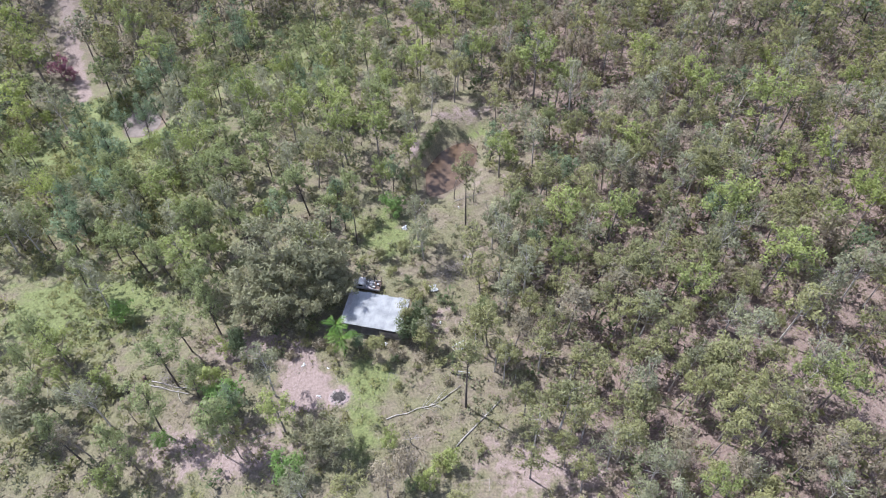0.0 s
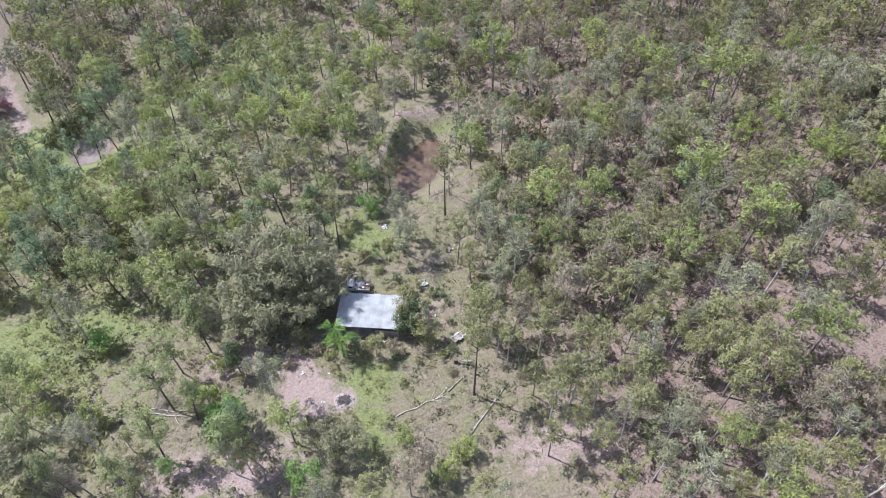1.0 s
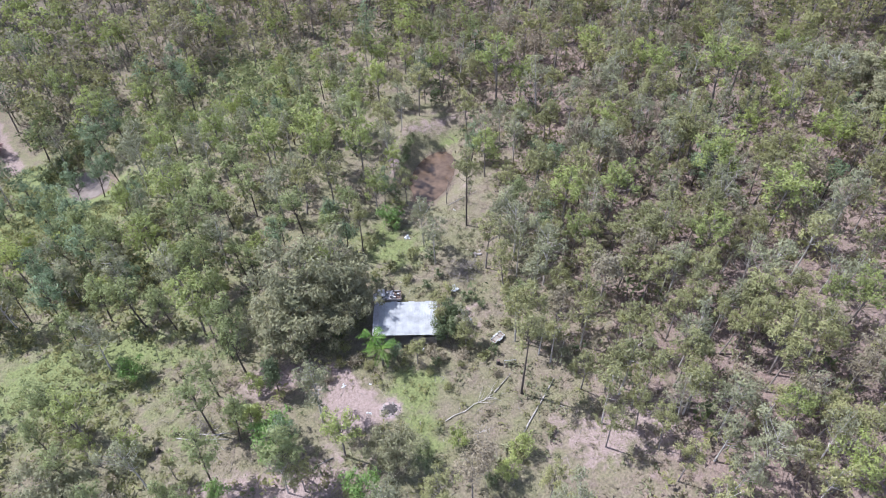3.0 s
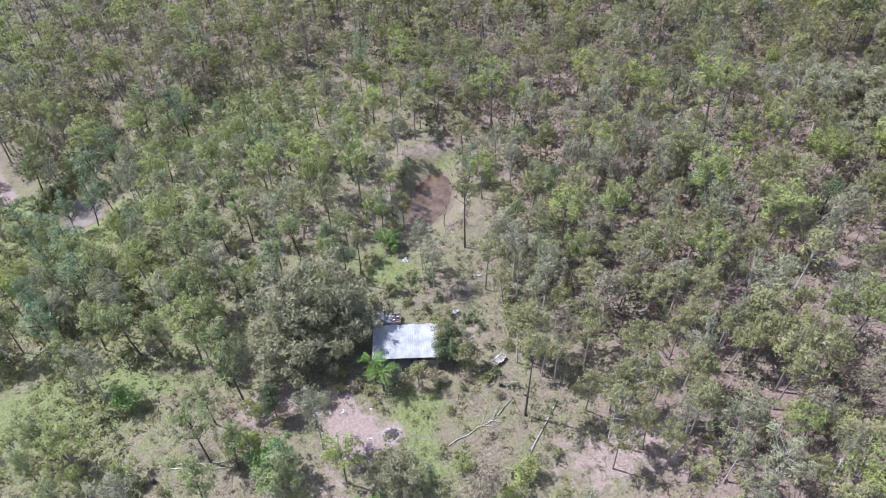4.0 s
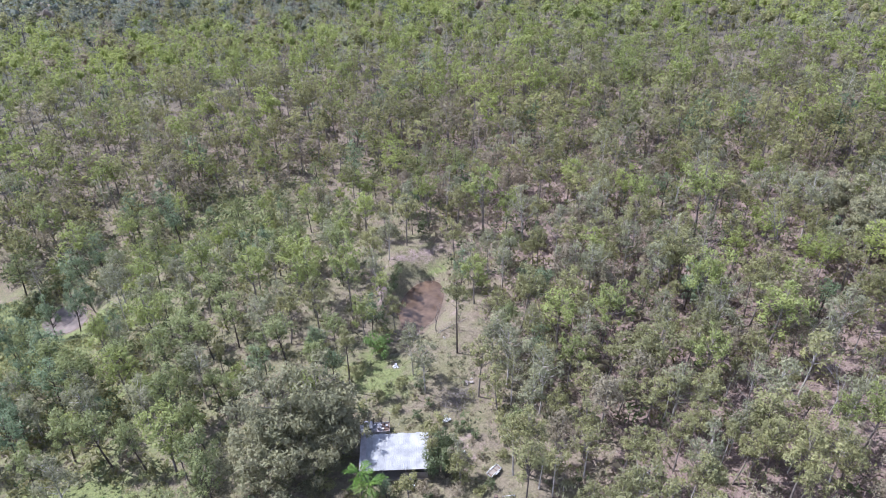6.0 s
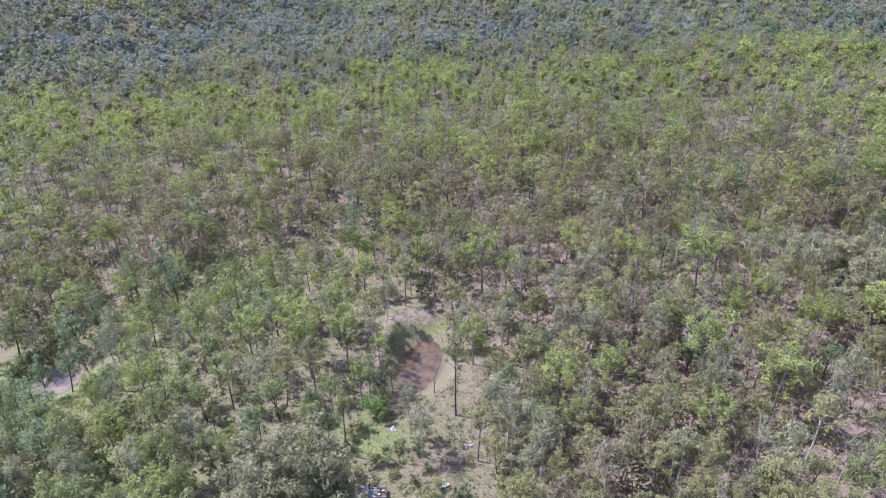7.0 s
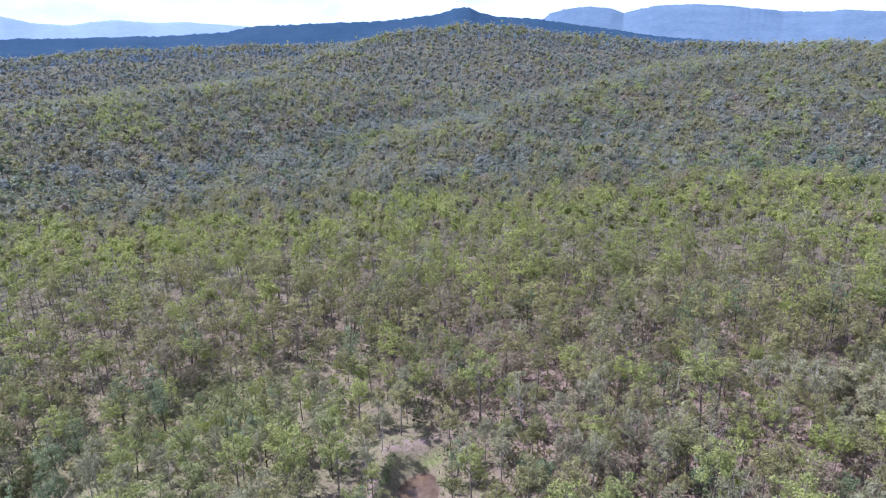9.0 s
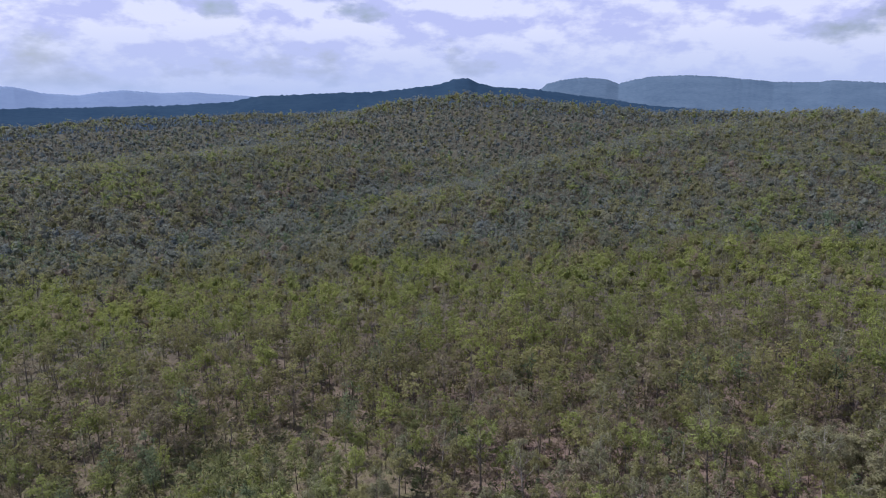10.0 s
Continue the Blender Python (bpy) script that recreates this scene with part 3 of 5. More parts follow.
LABELS = {
    "gum": "tall olive-green eucalypt with a grey trunk and open crown", "grey_gum": "grey-green eucalypt with pale trunk and airy crown",
    "bright_gum": "fresh green eucalypt with dark trunk and clumped crown", "pole_gum": "tall thin eucalypt with a long bare blackened trunk",
    "creek_gum": "green eucalypt with thin dark trunk in grassy flat", "stem_gum": "slender eucalypt with a long pale bare trunk", "white_gum": "sparse eucalypt with bleached white limbs", "shade_tree": "broad dense grey-olive shade tree",
    "wattle": "low bright green bushy wattle tree", "oak": "slender feathery grey-green she-oak", "sapling": "young thin eucalypt sapling",
    "brown_gum": "dry brownish eucalypt with thin crown",
    "lush_wattle": "rounded rich-green leafy bush", "thick_bush": "thick dark-green bush grown against the shed", "slope_gum": "hillside eucalypt with haze painted into its slate-green leaves",
    "pink_bush": "rounded bush covered in dusky pink blossom beside the track", "hill_gum": "hillside eucalypt with haze painted into its blue-grey leaves",
    "cypress": "narrow very dark green cypress-like tree", "shrub": "low grey-green shrub in dry grass",
    "shrub_green": "dense low dark-green shrub", "shrub_dry": "low dry brownish shrub",
}


def shape_of(kind, seed, detail=1.0, sides=6, size_up=1.0, clump_cut=1.0, corners=4, core=0.0):
    h, spread, clear, clumps, per, size, lean, flat, cr, leaf, bark = KINDS[kind]
    return gum_shape(seed, h, spread, clear, max(3, int(clumps * clump_cut)), max(2, int(per * detail)), size * size_up, sides, lean, flat,
                     cr * (1.0 if clump_cut == 1 else 1.25), corners, core), leaf, bark


MASTERS = {}


def master(kind, variant):
    """One tree of a kind, as an empty with trunk and crown, kept to be copied."""
    key = (kind, variant)
    if key not in MASTERS:
        (wood, leaves), leaf, bark = shape_of(kind, 100 + 17 * variant + len(kind), 1.6, corners=3)
        MASTERS[key] = (mesh_from("trunk", *wood, BARKS[bark], smooth=True), mesh_from("crown", *leaves, LEAF[leaf]))
    return MASTERS[key]


FIRST = {}
PLACED = []


def tree(kind, x, y, height, variant=0, turn=None, group="woodland trees"):
    """Stands a tree on the ground; height in metres."""
    r = np.random.RandomState(int((x + 500) * 13 + (y + 500) * 7))
    scale = height / KINDS[kind][0]
    m = Matrix.Translation((x, y, land1(x, y) - 0.05)) @ Matrix.Rotation(r.uniform(0, 6.28) if turn is None else turn, 4, "Z")
    wide = 0.88 if kind == "pole_gum" else r.uniform(0.82, 1.12)
    key = (kind, variant)
    if key not in FIRST:
        top = new({"shade_tree": "shade_tree", "wattle": "wattle_tree", "lush_wattle": "leafy_bush", "thick_bush": "leafy_bush", "oak": "she_oak_tree", "sapling": "sapling_tree", "cypress": "cypress_tree", "pink_bush": "flowering_bush", "shrub": "shrub", "shrub_green": "shrub", "shrub_dry": "shrub"}.get(kind, "gum_tree"))
        trunk_me, crown_me = master(kind, variant)
        for part_name, me in (("trunk", trunk_me), ("crown", crown_me)):
            new(part_name, me).parent = top
        tagged(top, LABELS[kind], "shrub" if kind.startswith("shrub") else "tree", group)
        FIRST[key] = top
        ob = top
    else:
        ob = copy_thing(FIRST[key], Matrix())
    ob.matrix_basis = m @ Matrix.Diagonal((scale * wide, scale * wide, scale, 1))
    PLACED.append((x, y, 0.2 * height))
    return ob


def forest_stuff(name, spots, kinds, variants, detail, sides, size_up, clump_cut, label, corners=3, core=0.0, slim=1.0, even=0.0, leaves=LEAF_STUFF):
    """The trees past the near ones, joined by kind of leaf: (x, y, height) rows, and a kind for each."""
    r = np.random.RandomState(len(spots))
    stock = {}
    for kind in set(kinds):
        for v in range(variants):
            stock[kind, v] = shape_of(kind, 300 + 31 * v + len(kind), detail, sides, size_up, clump_cut, corners, core)
    wood, leaf = {}, {}
    z = land(spots[:, 0], spots[:, 1])
    for (x, y, h), g, kind in zip(spots, z, kinds):
        (w, l), lf, bk = stock[kind, r.randint(variants)]
        s = h / KINDS[kind][0]
        a, wide = r.uniform(0, 6.28), s * slim * r.uniform(0.9, 1.3)
        turn = np.array([[math.cos(a) * wide, -math.sin(a) * wide, 0], [math.sin(a) * wide, math.cos(a) * wide, 0], [0, 0, s]])
        move = np.array([x, y, g])
        wood.setdefault(bk, []).append((w[0] @ turn.T + move, w[1], 0.0))
        leaf.setdefault(lf, []).append((l[0] @ turn.T + move, l[1], 0.5 * even + (1 - even) * r.rand()))
    for store, mats, what in ((wood, BARKS, "trunks"), (leaf, leaves, "crowns")):
        for key, rows in store.items():
            v, f = joined([(a, b) for a, b, _ in rows])
            tint = np.concatenate([np.full(len(a), t) for a, _, t in rows])
            ob = new(f"{name}_{what}", mesh_from(f"{name}_{what}", v, f, mats[key], dict(tint=tint)))
            tagged(ob, label, "forest", kind="stuff")


def scatter(seed, low_d, high_d, gap, a_low, a_high, keep):
    """Uneven spots on a jittered grid between two distances from the standpoint, over the bearings in view."""
    r = np.random.RandomState(seed)
    xs = np.arange(-high_d, high_d, gap)
    gx, gy = np.meshgrid(xs, np.arange(-60, high_d, gap))
    x = gx.ravel() + r.uniform(-0.55, 0.55, gx.size) * gap - 18
    y = gy.ravel() + r.uniform(-0.55, 0.55, gx.size) * gap - 3
    d = np.hypot(x + 18, y + 3)
    a = np.degrees(np.arctan2(x + 18, y + 3))
    ok = (d >= low_d) & (d < high_d) & (a > a_low) & (a < a_high)
    x, y, d = x[ok], y[ok], d[ok]
    ok = keep(x, y, r)
    return x[ok], y[ok], r


# the trees that stand out, each where it grows
tree("pole_gum", 4.1, 46.0, 19, 0)
tree("pole_gum", 4.9, 80.8, 17, 1)
tree("pole_gum", -14.0, 77.0, 14, 2)
tree("bright_gum", -71.6, 143.3, 17.3, 1)
tree("oak", -86.8, 149.4, 13.0, 0)
tree("oak", -59.4, 129.8, 13.0, 0)
tree("oak", -63.0, 127.9, 13.0, 1)
tree("grey_gum", -52.9, 114.5, 14.0, 1)
tree("bright_gum", -45.8, 108.2, 16.8, 0)
tree("bright_gum", -36.6, 106.2, 18.9, 0)
tree("bright_gum", -27.4, 101.6, 16.9, 1)
tree("bright_gum", -44.4, 95.6, 15.8, 0)
tree("creek_gum", -40.0, 96.9, 13.1, 1)
tree("bright_gum", -19.2, 103.8, 17.0, 0)
tree("creek_gum", -33.8, 100.5, 15.0, 2)
tree("creek_gum", -31.4, 93.8, 12.8, 1)
tree("oak", -46.9, 146.0, 13.0, 2)
tree("oak", -44.2, 136.1, 13.0, 0)
tree("brown_gum", -45.8, 152.1, 15.4, 2)
tree("oak", -64.4, 100.1, 13.0, 1)
tree("oak", -71.8, 107.1, 12.1, 2)
tree("oak", -60.1, 88.9, 11.9, 0)
tree("creek_gum", -54.3, 88.3, 13.0, 0)
tree("bright_gum", -48.7, 86.1, 13.3, 2)
tree("creek_gum", -37.3, 84.2, 12.3, 0)
tree("creek_gum", -41.9, 88.7, 12.7, 1)
tree("grey_gum", -26.5, 91.6, 12.2, 2)
tree("gum", -22.5, 91.6, 12.5, 2)
tree("bright_gum", -17.4, 97.7, 16.5, 0)
tree("bright_gum", -10.9, 95.5, 18.2, 1)
tree("bright_gum", -4.1, 119.9, 12.3, 1)
tree("gum", -4.0, 105.3, 12.3, 2)
tree("gum", -17.3, 92.0, 14.3, 0)
tree("lush_wattle", -7.8, 84.3, 5.4, 2)
tree("grey_gum", -3.4, 77.8, 11.3, 1)
tree("grey_gum", -2.4, 73.3, 10.7, 1)
tree("bright_gum", 11.4, 92.6, 12.2, 1)
tree("grey_gum", 17.8, 95.1, 11.5, 1)
tree("gum", 19.8, 84.8, 12.3, 2)
tree("bright_gum", 19.5, 113.2, 18.9, 1)
tree("gum", 14.5, 116.1, 13.0, 1)
tree("bright_gum", 9.5, 120.8, 14.9, 0)
tree("gum", 3.4, 115.0, 12.8, 0)
tree("grey_gum", -1.3, 110.0, 11.1, 1)
tree("gum", 11.6, 107.0, 11.4, 0)
tree("bright_gum", 23.6, 110.7, 13.2, 0)
tree("gum", 29.5, 109.1, 11.7, 1)
tree("grey_gum", 30.8, 100.5, 12.9, 2)
tree("grey_gum", 9.3, 75.4, 12.1, 1)
tree("gum", 5.5, 70.2, 13.0, 0)
tree("bright_gum", 21.0, 75.8, 15.2, 2)
tree("gum", 25.0, 75.6, 11.9, 2)
tree("bright_gum", 19.5, 67.8, 12.5, 1)
tree("brown_gum", 13.0, 73.6, 9.9, 1)
tree("white_gum", 16.1, 77.5, 10.7, 1)
tree("bright_gum", 44.0, 73.0, 18.9, 0)
tree("bright_gum", 58.0, 95.3, 18.6, 0)
tree("bright_gum", 48.5, 102.1, 15.0, 1)
tree("gum", 44.8, 110.4, 13.0, 0)
tree("bright_gum", 50.2, 62.6, 17.5, 2)
tree("bright_gum", 28.0, 73.9, 15.3, 0)
tree("gum", 50.7, 89.3, 12.7, 0)
tree("grey_gum", 39.5, 88.9, 13.3, 1)
tree("brown_gum", 33.5, 82.0, 10.8, 1)
tree("gum", 38.0, 78.5, 11.4, 2)
tree("gum", 58.7, 87.0, 12.3, 0)
tree("grey_gum", 56.3, 90.3, 11.9, 0)
tree("gum", 53.9, 72.6, 13.4, 1)
tree("bright_gum", 60.7, 71.0, 12.5, 2)
tree("grey_gum", 61.2, 60.4, 13.5, 2)
tree("grey_gum", 55.2, 58.2, 13.2, 1)
tree("gum", 70.7, 70.8, 13.9, 0)
tree("gum", 67.4, 64.5, 12.6, 2)
tree("bright_gum", 37.5, 59.4, 14.4, 1)
tree("grey_gum", 36.8, 72.5, 11.6, 2)
tree("white_gum", 46.1, 69.1, 13.7, 1)
tree("gum", 36.9, 63.4, 11.6, 0)
tree("gum", 29.9, 66.8, 13.2, 1)
tree("gum", 45.0, 58.2, 12.5, 1)
tree("gum", 25.4, 66.3, 12.3, 2)
tree("grey_gum", 77.0, 88.6, 15.4, 0)
tree("grey_gum", 71.6, 96.3, 13.6, 0)
tree("gum", 68.7, 86.2, 13.1, 2)
tree("creek_gum", -58.6, 68.5, 13.0, 2)
tree("grey_gum", -54.6, 65.5, 12.3, 1)
tree("oak", -63.8, 77.9, 12.3, 0)
tree("oak", -66.9, 85.7, 11.9, 2)
tree("creek_gum", -36.4, 62.7, 15.7, 2)
tree("bright_gum", -40.5, 68.7, 14.9, 2)
tree("creek_gum", -34.3, 59.3, 12.6, 0)
tree("creek_gum", -36.6, 72.1, 11.7, 0)
tree("lush_wattle", -50.9, 62.8, 5.6, 1)
tree("creek_gum", -38.4, 56.5, 11.3, 1)
tree("creek_gum", -39.0, 50.3, 13.0, 1)
tree("creek_gum", -35.5, 48.4, 11.3, 0)
tree("cypress", -29.8, 55.2, 9.4, 0)
tree("wattle", -32.5, 55.6, 4.6, 1)
tree("grey_gum", -24.0, 48.3, 14.1, 1)
tree("lush_wattle", -30.9, 46.2, 7.4, 2)
tree("wattle", -33.7, 49.5, 5.9, 0)
tree("sapling", -27.3, 38.8, 8.5, 1)
tree("grey_gum", -29.5, 39.1, 10.7, 2)
tree("sapling", -43.9, 44.7, 6.5, 2)
tree("lush_wattle", -38.3, 40.5, 4.9, 0)
tree("shade_tree", -57.5, 44.0, 9.7, 1)
tree("creek_gum", -56.3, 46.5, 11.1, 1)
tree("creek_gum", -50.4, 39.3, 12.2, 0)
tree("wattle", -50.0, 50.8, 5.5, 0)
tree("grey_gum", -47.5, 44.2, 13.2, 0)
tree("brown_gum", -48.9, 39.6, 10.8, 2)
tree("creek_gum", -43.9, 39.8, 11.2, 0)
tree("creek_gum", -40.9, 36.9, 11.1, 1)
tree("bright_gum", -55.9, 53.1, 12.8, 0)
tree("creek_gum", -61.0, 57.7, 11.1, 1)
tree("creek_gum", -59.7, 51.1, 11.4, 0)
tree("creek_gum", -44.8, 70.5, 11.1, 0)
tree("creek_gum", -49.9, 72.9, 12.9, 2)
tree("creek_gum", -55.7, 75.8, 12.4, 0)
tree("bright_gum", -21.6, 42.4, 12.2, 1)
tree("lush_wattle", -20.1, 36.1, 6.5, 2)
tree("shade_tree", -15.1, 39.9, 9.2, 0)
tree("shade_tree", -25.0, 66.6, 15.2, 1)
tree("shade_tree", -19.0, 68.3, 14.6, 1)
tree("shade_tree", -28.0, 62.1, 11.8, 0)
tree("shade_tree", -16.7, 65.2, 10.6, 2)
tree("shade_tree", -21.2, 62.5, 9.2, 0)
tree("thick_bush", -4.0, 58.0, 6.1, 0)
tree("sapling", -4.6, 59.3, 7.7, 0)
tree("sapling", -9.3, 54.2, 7.0, 0)
tree("grey_gum", 10.7, 61.6, 12.2, 1)
tree("gum", 7.0, 64.5, 12.4, 2)
tree("brown_gum", 11.4, 54.7, 10.9, 0)
tree("gum", 14.5, 59.2, 11.1, 1)
tree("gum", 16.5, 54.7, 12.3, 0)
tree("gum", 18.4, 61.1, 11.9, 2)
tree("gum", 12.4, 44.4, 11.1, 1)
tree("gum", 15.6, 43.3, 11.1, 2)
tree("gum", 12.4, 35.2, 11.1, 0)
tree("gum", 26.0, 55.5, 12.5, 0)
tree("grey_gum", 30.2, 55.5, 13.0, 2)
tree("gum", 24.3, 60.1, 11.2, 2)
tree("gum", 36.0, 54.7, 11.2, 2)
tree("white_gum", 41.5, 53.7, 11.7, 0)
tree("gum", 31.4, 49.6, 11.1, 1)
tree("gum", 27.0, 48.6, 11.1, 2)
tree("gum", 20.1, 50.1, 11.4, 2)
tree("gum", 23.2, 48.2, 11.1, 2)
tree("gum", 33.2, 44.3, 11.1, 2)
tree("gum", 17.2, 43.4, 11.1, 0)
tree("gum", 24.6, 41.0, 12.5, 2)
tree("gum", 25.0, 37.1, 11.1, 1)
tree("gum", 36.1, 36.9, 13.3, 1)
tree("gum", 35.8, 42.4, 13.7, 2)
tree("gum", 41.5, 42.0, 11.7, 0)
tree("gum", 42.2, 37.4, 11.6, 2)
tree("white_gum", 38.6, 33.3, 10.7, 0)
tree("white_gum", 51.1, 46.8, 14.8, 2)
tree("bright_gum", 51.3, 42.5, 15.3, 1)
tree("bright_gum", 48.4, 44.8, 12.2, 1)
tree("gum", 44.7, 48.2, 11.2, 1)
tree("brown_gum", 47.4, 34.7, 12.5, 2)
tree("brown_gum", 44.8, 33.4, 10.2, 1)
tree("gum", 51.0, 37.0, 11.9, 1)
tree("grey_gum", 47.9, 29.9, 11.2, 0)
tree("grey_gum", 24.8, 29.6, 11.1, 2)
tree("grey_gum", 28.4, 26.2, 13.6, 0)
tree("grey_gum", 25.1, 25.3, 10.7, 1)
tree("gum", 19.3, 28.4, 11.3, 0)
tree("gum", 18.9, 33.0, 11.1, 1)
tree("gum", 33.0, 24.8, 11.1, 1)
tree("bright_gum", 36.3, 22.1, 13.8, 0)
tree("gum", 44.0, 21.2, 11.2, 1)
tree("gum", 37.9, 28.9, 11.1, 1)
tree("gum", 46.6, 26.6, 11.1, 1)
tree("bright_gum", 33.5, 30.6, 12.2, 2)
tree("gum", 17.2, 36.6, 11.1, 1)
tree("gum", -11.1, 31.4, 11.1, 0)
tree("gum", 2.6, 29.5, 11.1, 0)
tree("wattle", 1.6, 37.4, 4.6, 2)
tree("wattle", -1.5, 34.5, 4.6, 1)
tree("brown_gum", -3.5, 35.5, 10.0, 0)
tree("brown_gum", -6.5, 32.7, 9.9, 0)
tree("wattle", -6.5, 40.5, 4.6, 1)
tree("oak", -66.5, 112.6, 11.5, 0)
tree("oak", -62.4, 113.4, 12.0, 2)
tree("oak", -59.8, 117.6, 11.0, 1)
tree("oak", -70.2, 110.2, 10.5, 1)
tree("shade_tree", 84.0, 90.5, 13.0, 0)
tree("shade_tree", 88.5, 84.0, 12.0, 2)
tree("shade_tree", 82.0, 80.0, 11.5, 1)
tree("white_gum", 75.0, 94.0, 14.0, 1)
tree("white_gum", 66.0, 104.5, 16.0, 0)


def near_woods():
    def keep(x, y, r):
        ok = open_ground(x, y) < r.uniform(0.3, 0.6, len(x))
        for px, py, pr in PLACED:
            ok &= np.hypot(x - px, y - py) > (pr * 0.55 + 1.2 if py < 88 else pr + 1.2)
        front = ((x < 6) & (y < 76)) | ((x < 18) & (y < 50))
        dry = (x > 8) & (y < 62)
        return ok & (r.rand(len(x)) < np.where(front, 0.13, np.where(dry, 0.66, 0.92)))
    x, y, r = scatter(11, 30, 150, 4.5, -60, 72, keep)
    for px, py in zip(x, y):
        d = math.hypot(px + 9, py - 62)
        right = np.clip((px + 15) / 40, 0, 1)
        scraggy = ["gum", "grey_gum", "gum", "brown_gum", "brown_gum", "stem_gum", "white_gum", "gum", "sapling", "stem_gum"]
        close = ["gum", "grey_gum", "gum", "bright_gum", "grey_gum", "stem_gum", "white_gum", "gum", "oak", "brown_gum"]
        names = (scraggy if py < 62 else close) if r.rand() < right else ["bright_gum", "oak", "creek_gum", "grey_gum", "sapling", "creek_gum", "wattle"]
        kind = names[r.randint(len(names))]
        NEAR.append((kind, px, py, KINDS[kind][0] * r.uniform(0.62, 1.05) * float(scrub(px, py)), d))


NEAR = []
near_woods()
NEAR.sort(key=lambda row: row[4])
LONE = 215
for count, (kind, px, py, height, _) in enumerate(NEAR[:LONE]):
    tree(kind, round(px, 2), round(py, 2), height, count % 3)


MIXES = {
    "near": (["gum", "grey_gum", "bright_gum", "oak", "brown_gum", "sapling"], [0.52, 0.06, 0.14, 0.04, 0.14, 0.10]),
    "valley": (["bright_gum", "gum", "grey_gum", "brown_gum"], [0.64, 0.18, 0.10, 0.08]),
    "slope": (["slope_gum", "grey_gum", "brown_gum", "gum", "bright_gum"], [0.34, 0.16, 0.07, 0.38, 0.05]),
    # shade on the farther hills, put into slate and blue leaves
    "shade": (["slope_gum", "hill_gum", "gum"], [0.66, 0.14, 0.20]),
    # hollows darker, crests paler: spur shading laid into the choice of leaf
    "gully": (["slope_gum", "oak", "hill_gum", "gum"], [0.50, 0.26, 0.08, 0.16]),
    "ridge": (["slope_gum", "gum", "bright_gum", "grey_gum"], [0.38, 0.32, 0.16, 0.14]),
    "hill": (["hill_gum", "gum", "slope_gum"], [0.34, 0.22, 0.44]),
}


def stand(x, y, r):
    """The kind of each tree: fresh green gums along the creek, greyer and drier up the slopes, haze-painted blue on the
    hills.
    """
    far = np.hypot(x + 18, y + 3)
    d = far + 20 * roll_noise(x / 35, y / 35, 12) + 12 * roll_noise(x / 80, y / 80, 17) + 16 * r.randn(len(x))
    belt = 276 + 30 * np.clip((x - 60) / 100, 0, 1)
    # the haze-coloured kinds increase with distance
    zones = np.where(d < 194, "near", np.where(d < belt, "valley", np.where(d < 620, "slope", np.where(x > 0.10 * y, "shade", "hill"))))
    hollow = (land(x + 40, y) + land(x - 40, y) + land(x, y + 40) + land(x, y - 40)) / 4 - land(x, y) + 0.7 * r.randn(len(x))
    # relief shading by leaf colour, from the curve of the land
    zones = np.where((far > 290) & (hollow > 1.5), "gully", np.where((far > 290) & (hollow < -1.3), "ridge", zones))
    fresh = roll_noise(x / 28, y / 28, 14) + 0.25 * r.randn(len(x)) > 0.72
    return [str(r.choice(MIXES[z][0], p=MIXES[z][1])) if not (f and z == "slope") else "bright_gum" for z, f in zip(zones, fresh)]


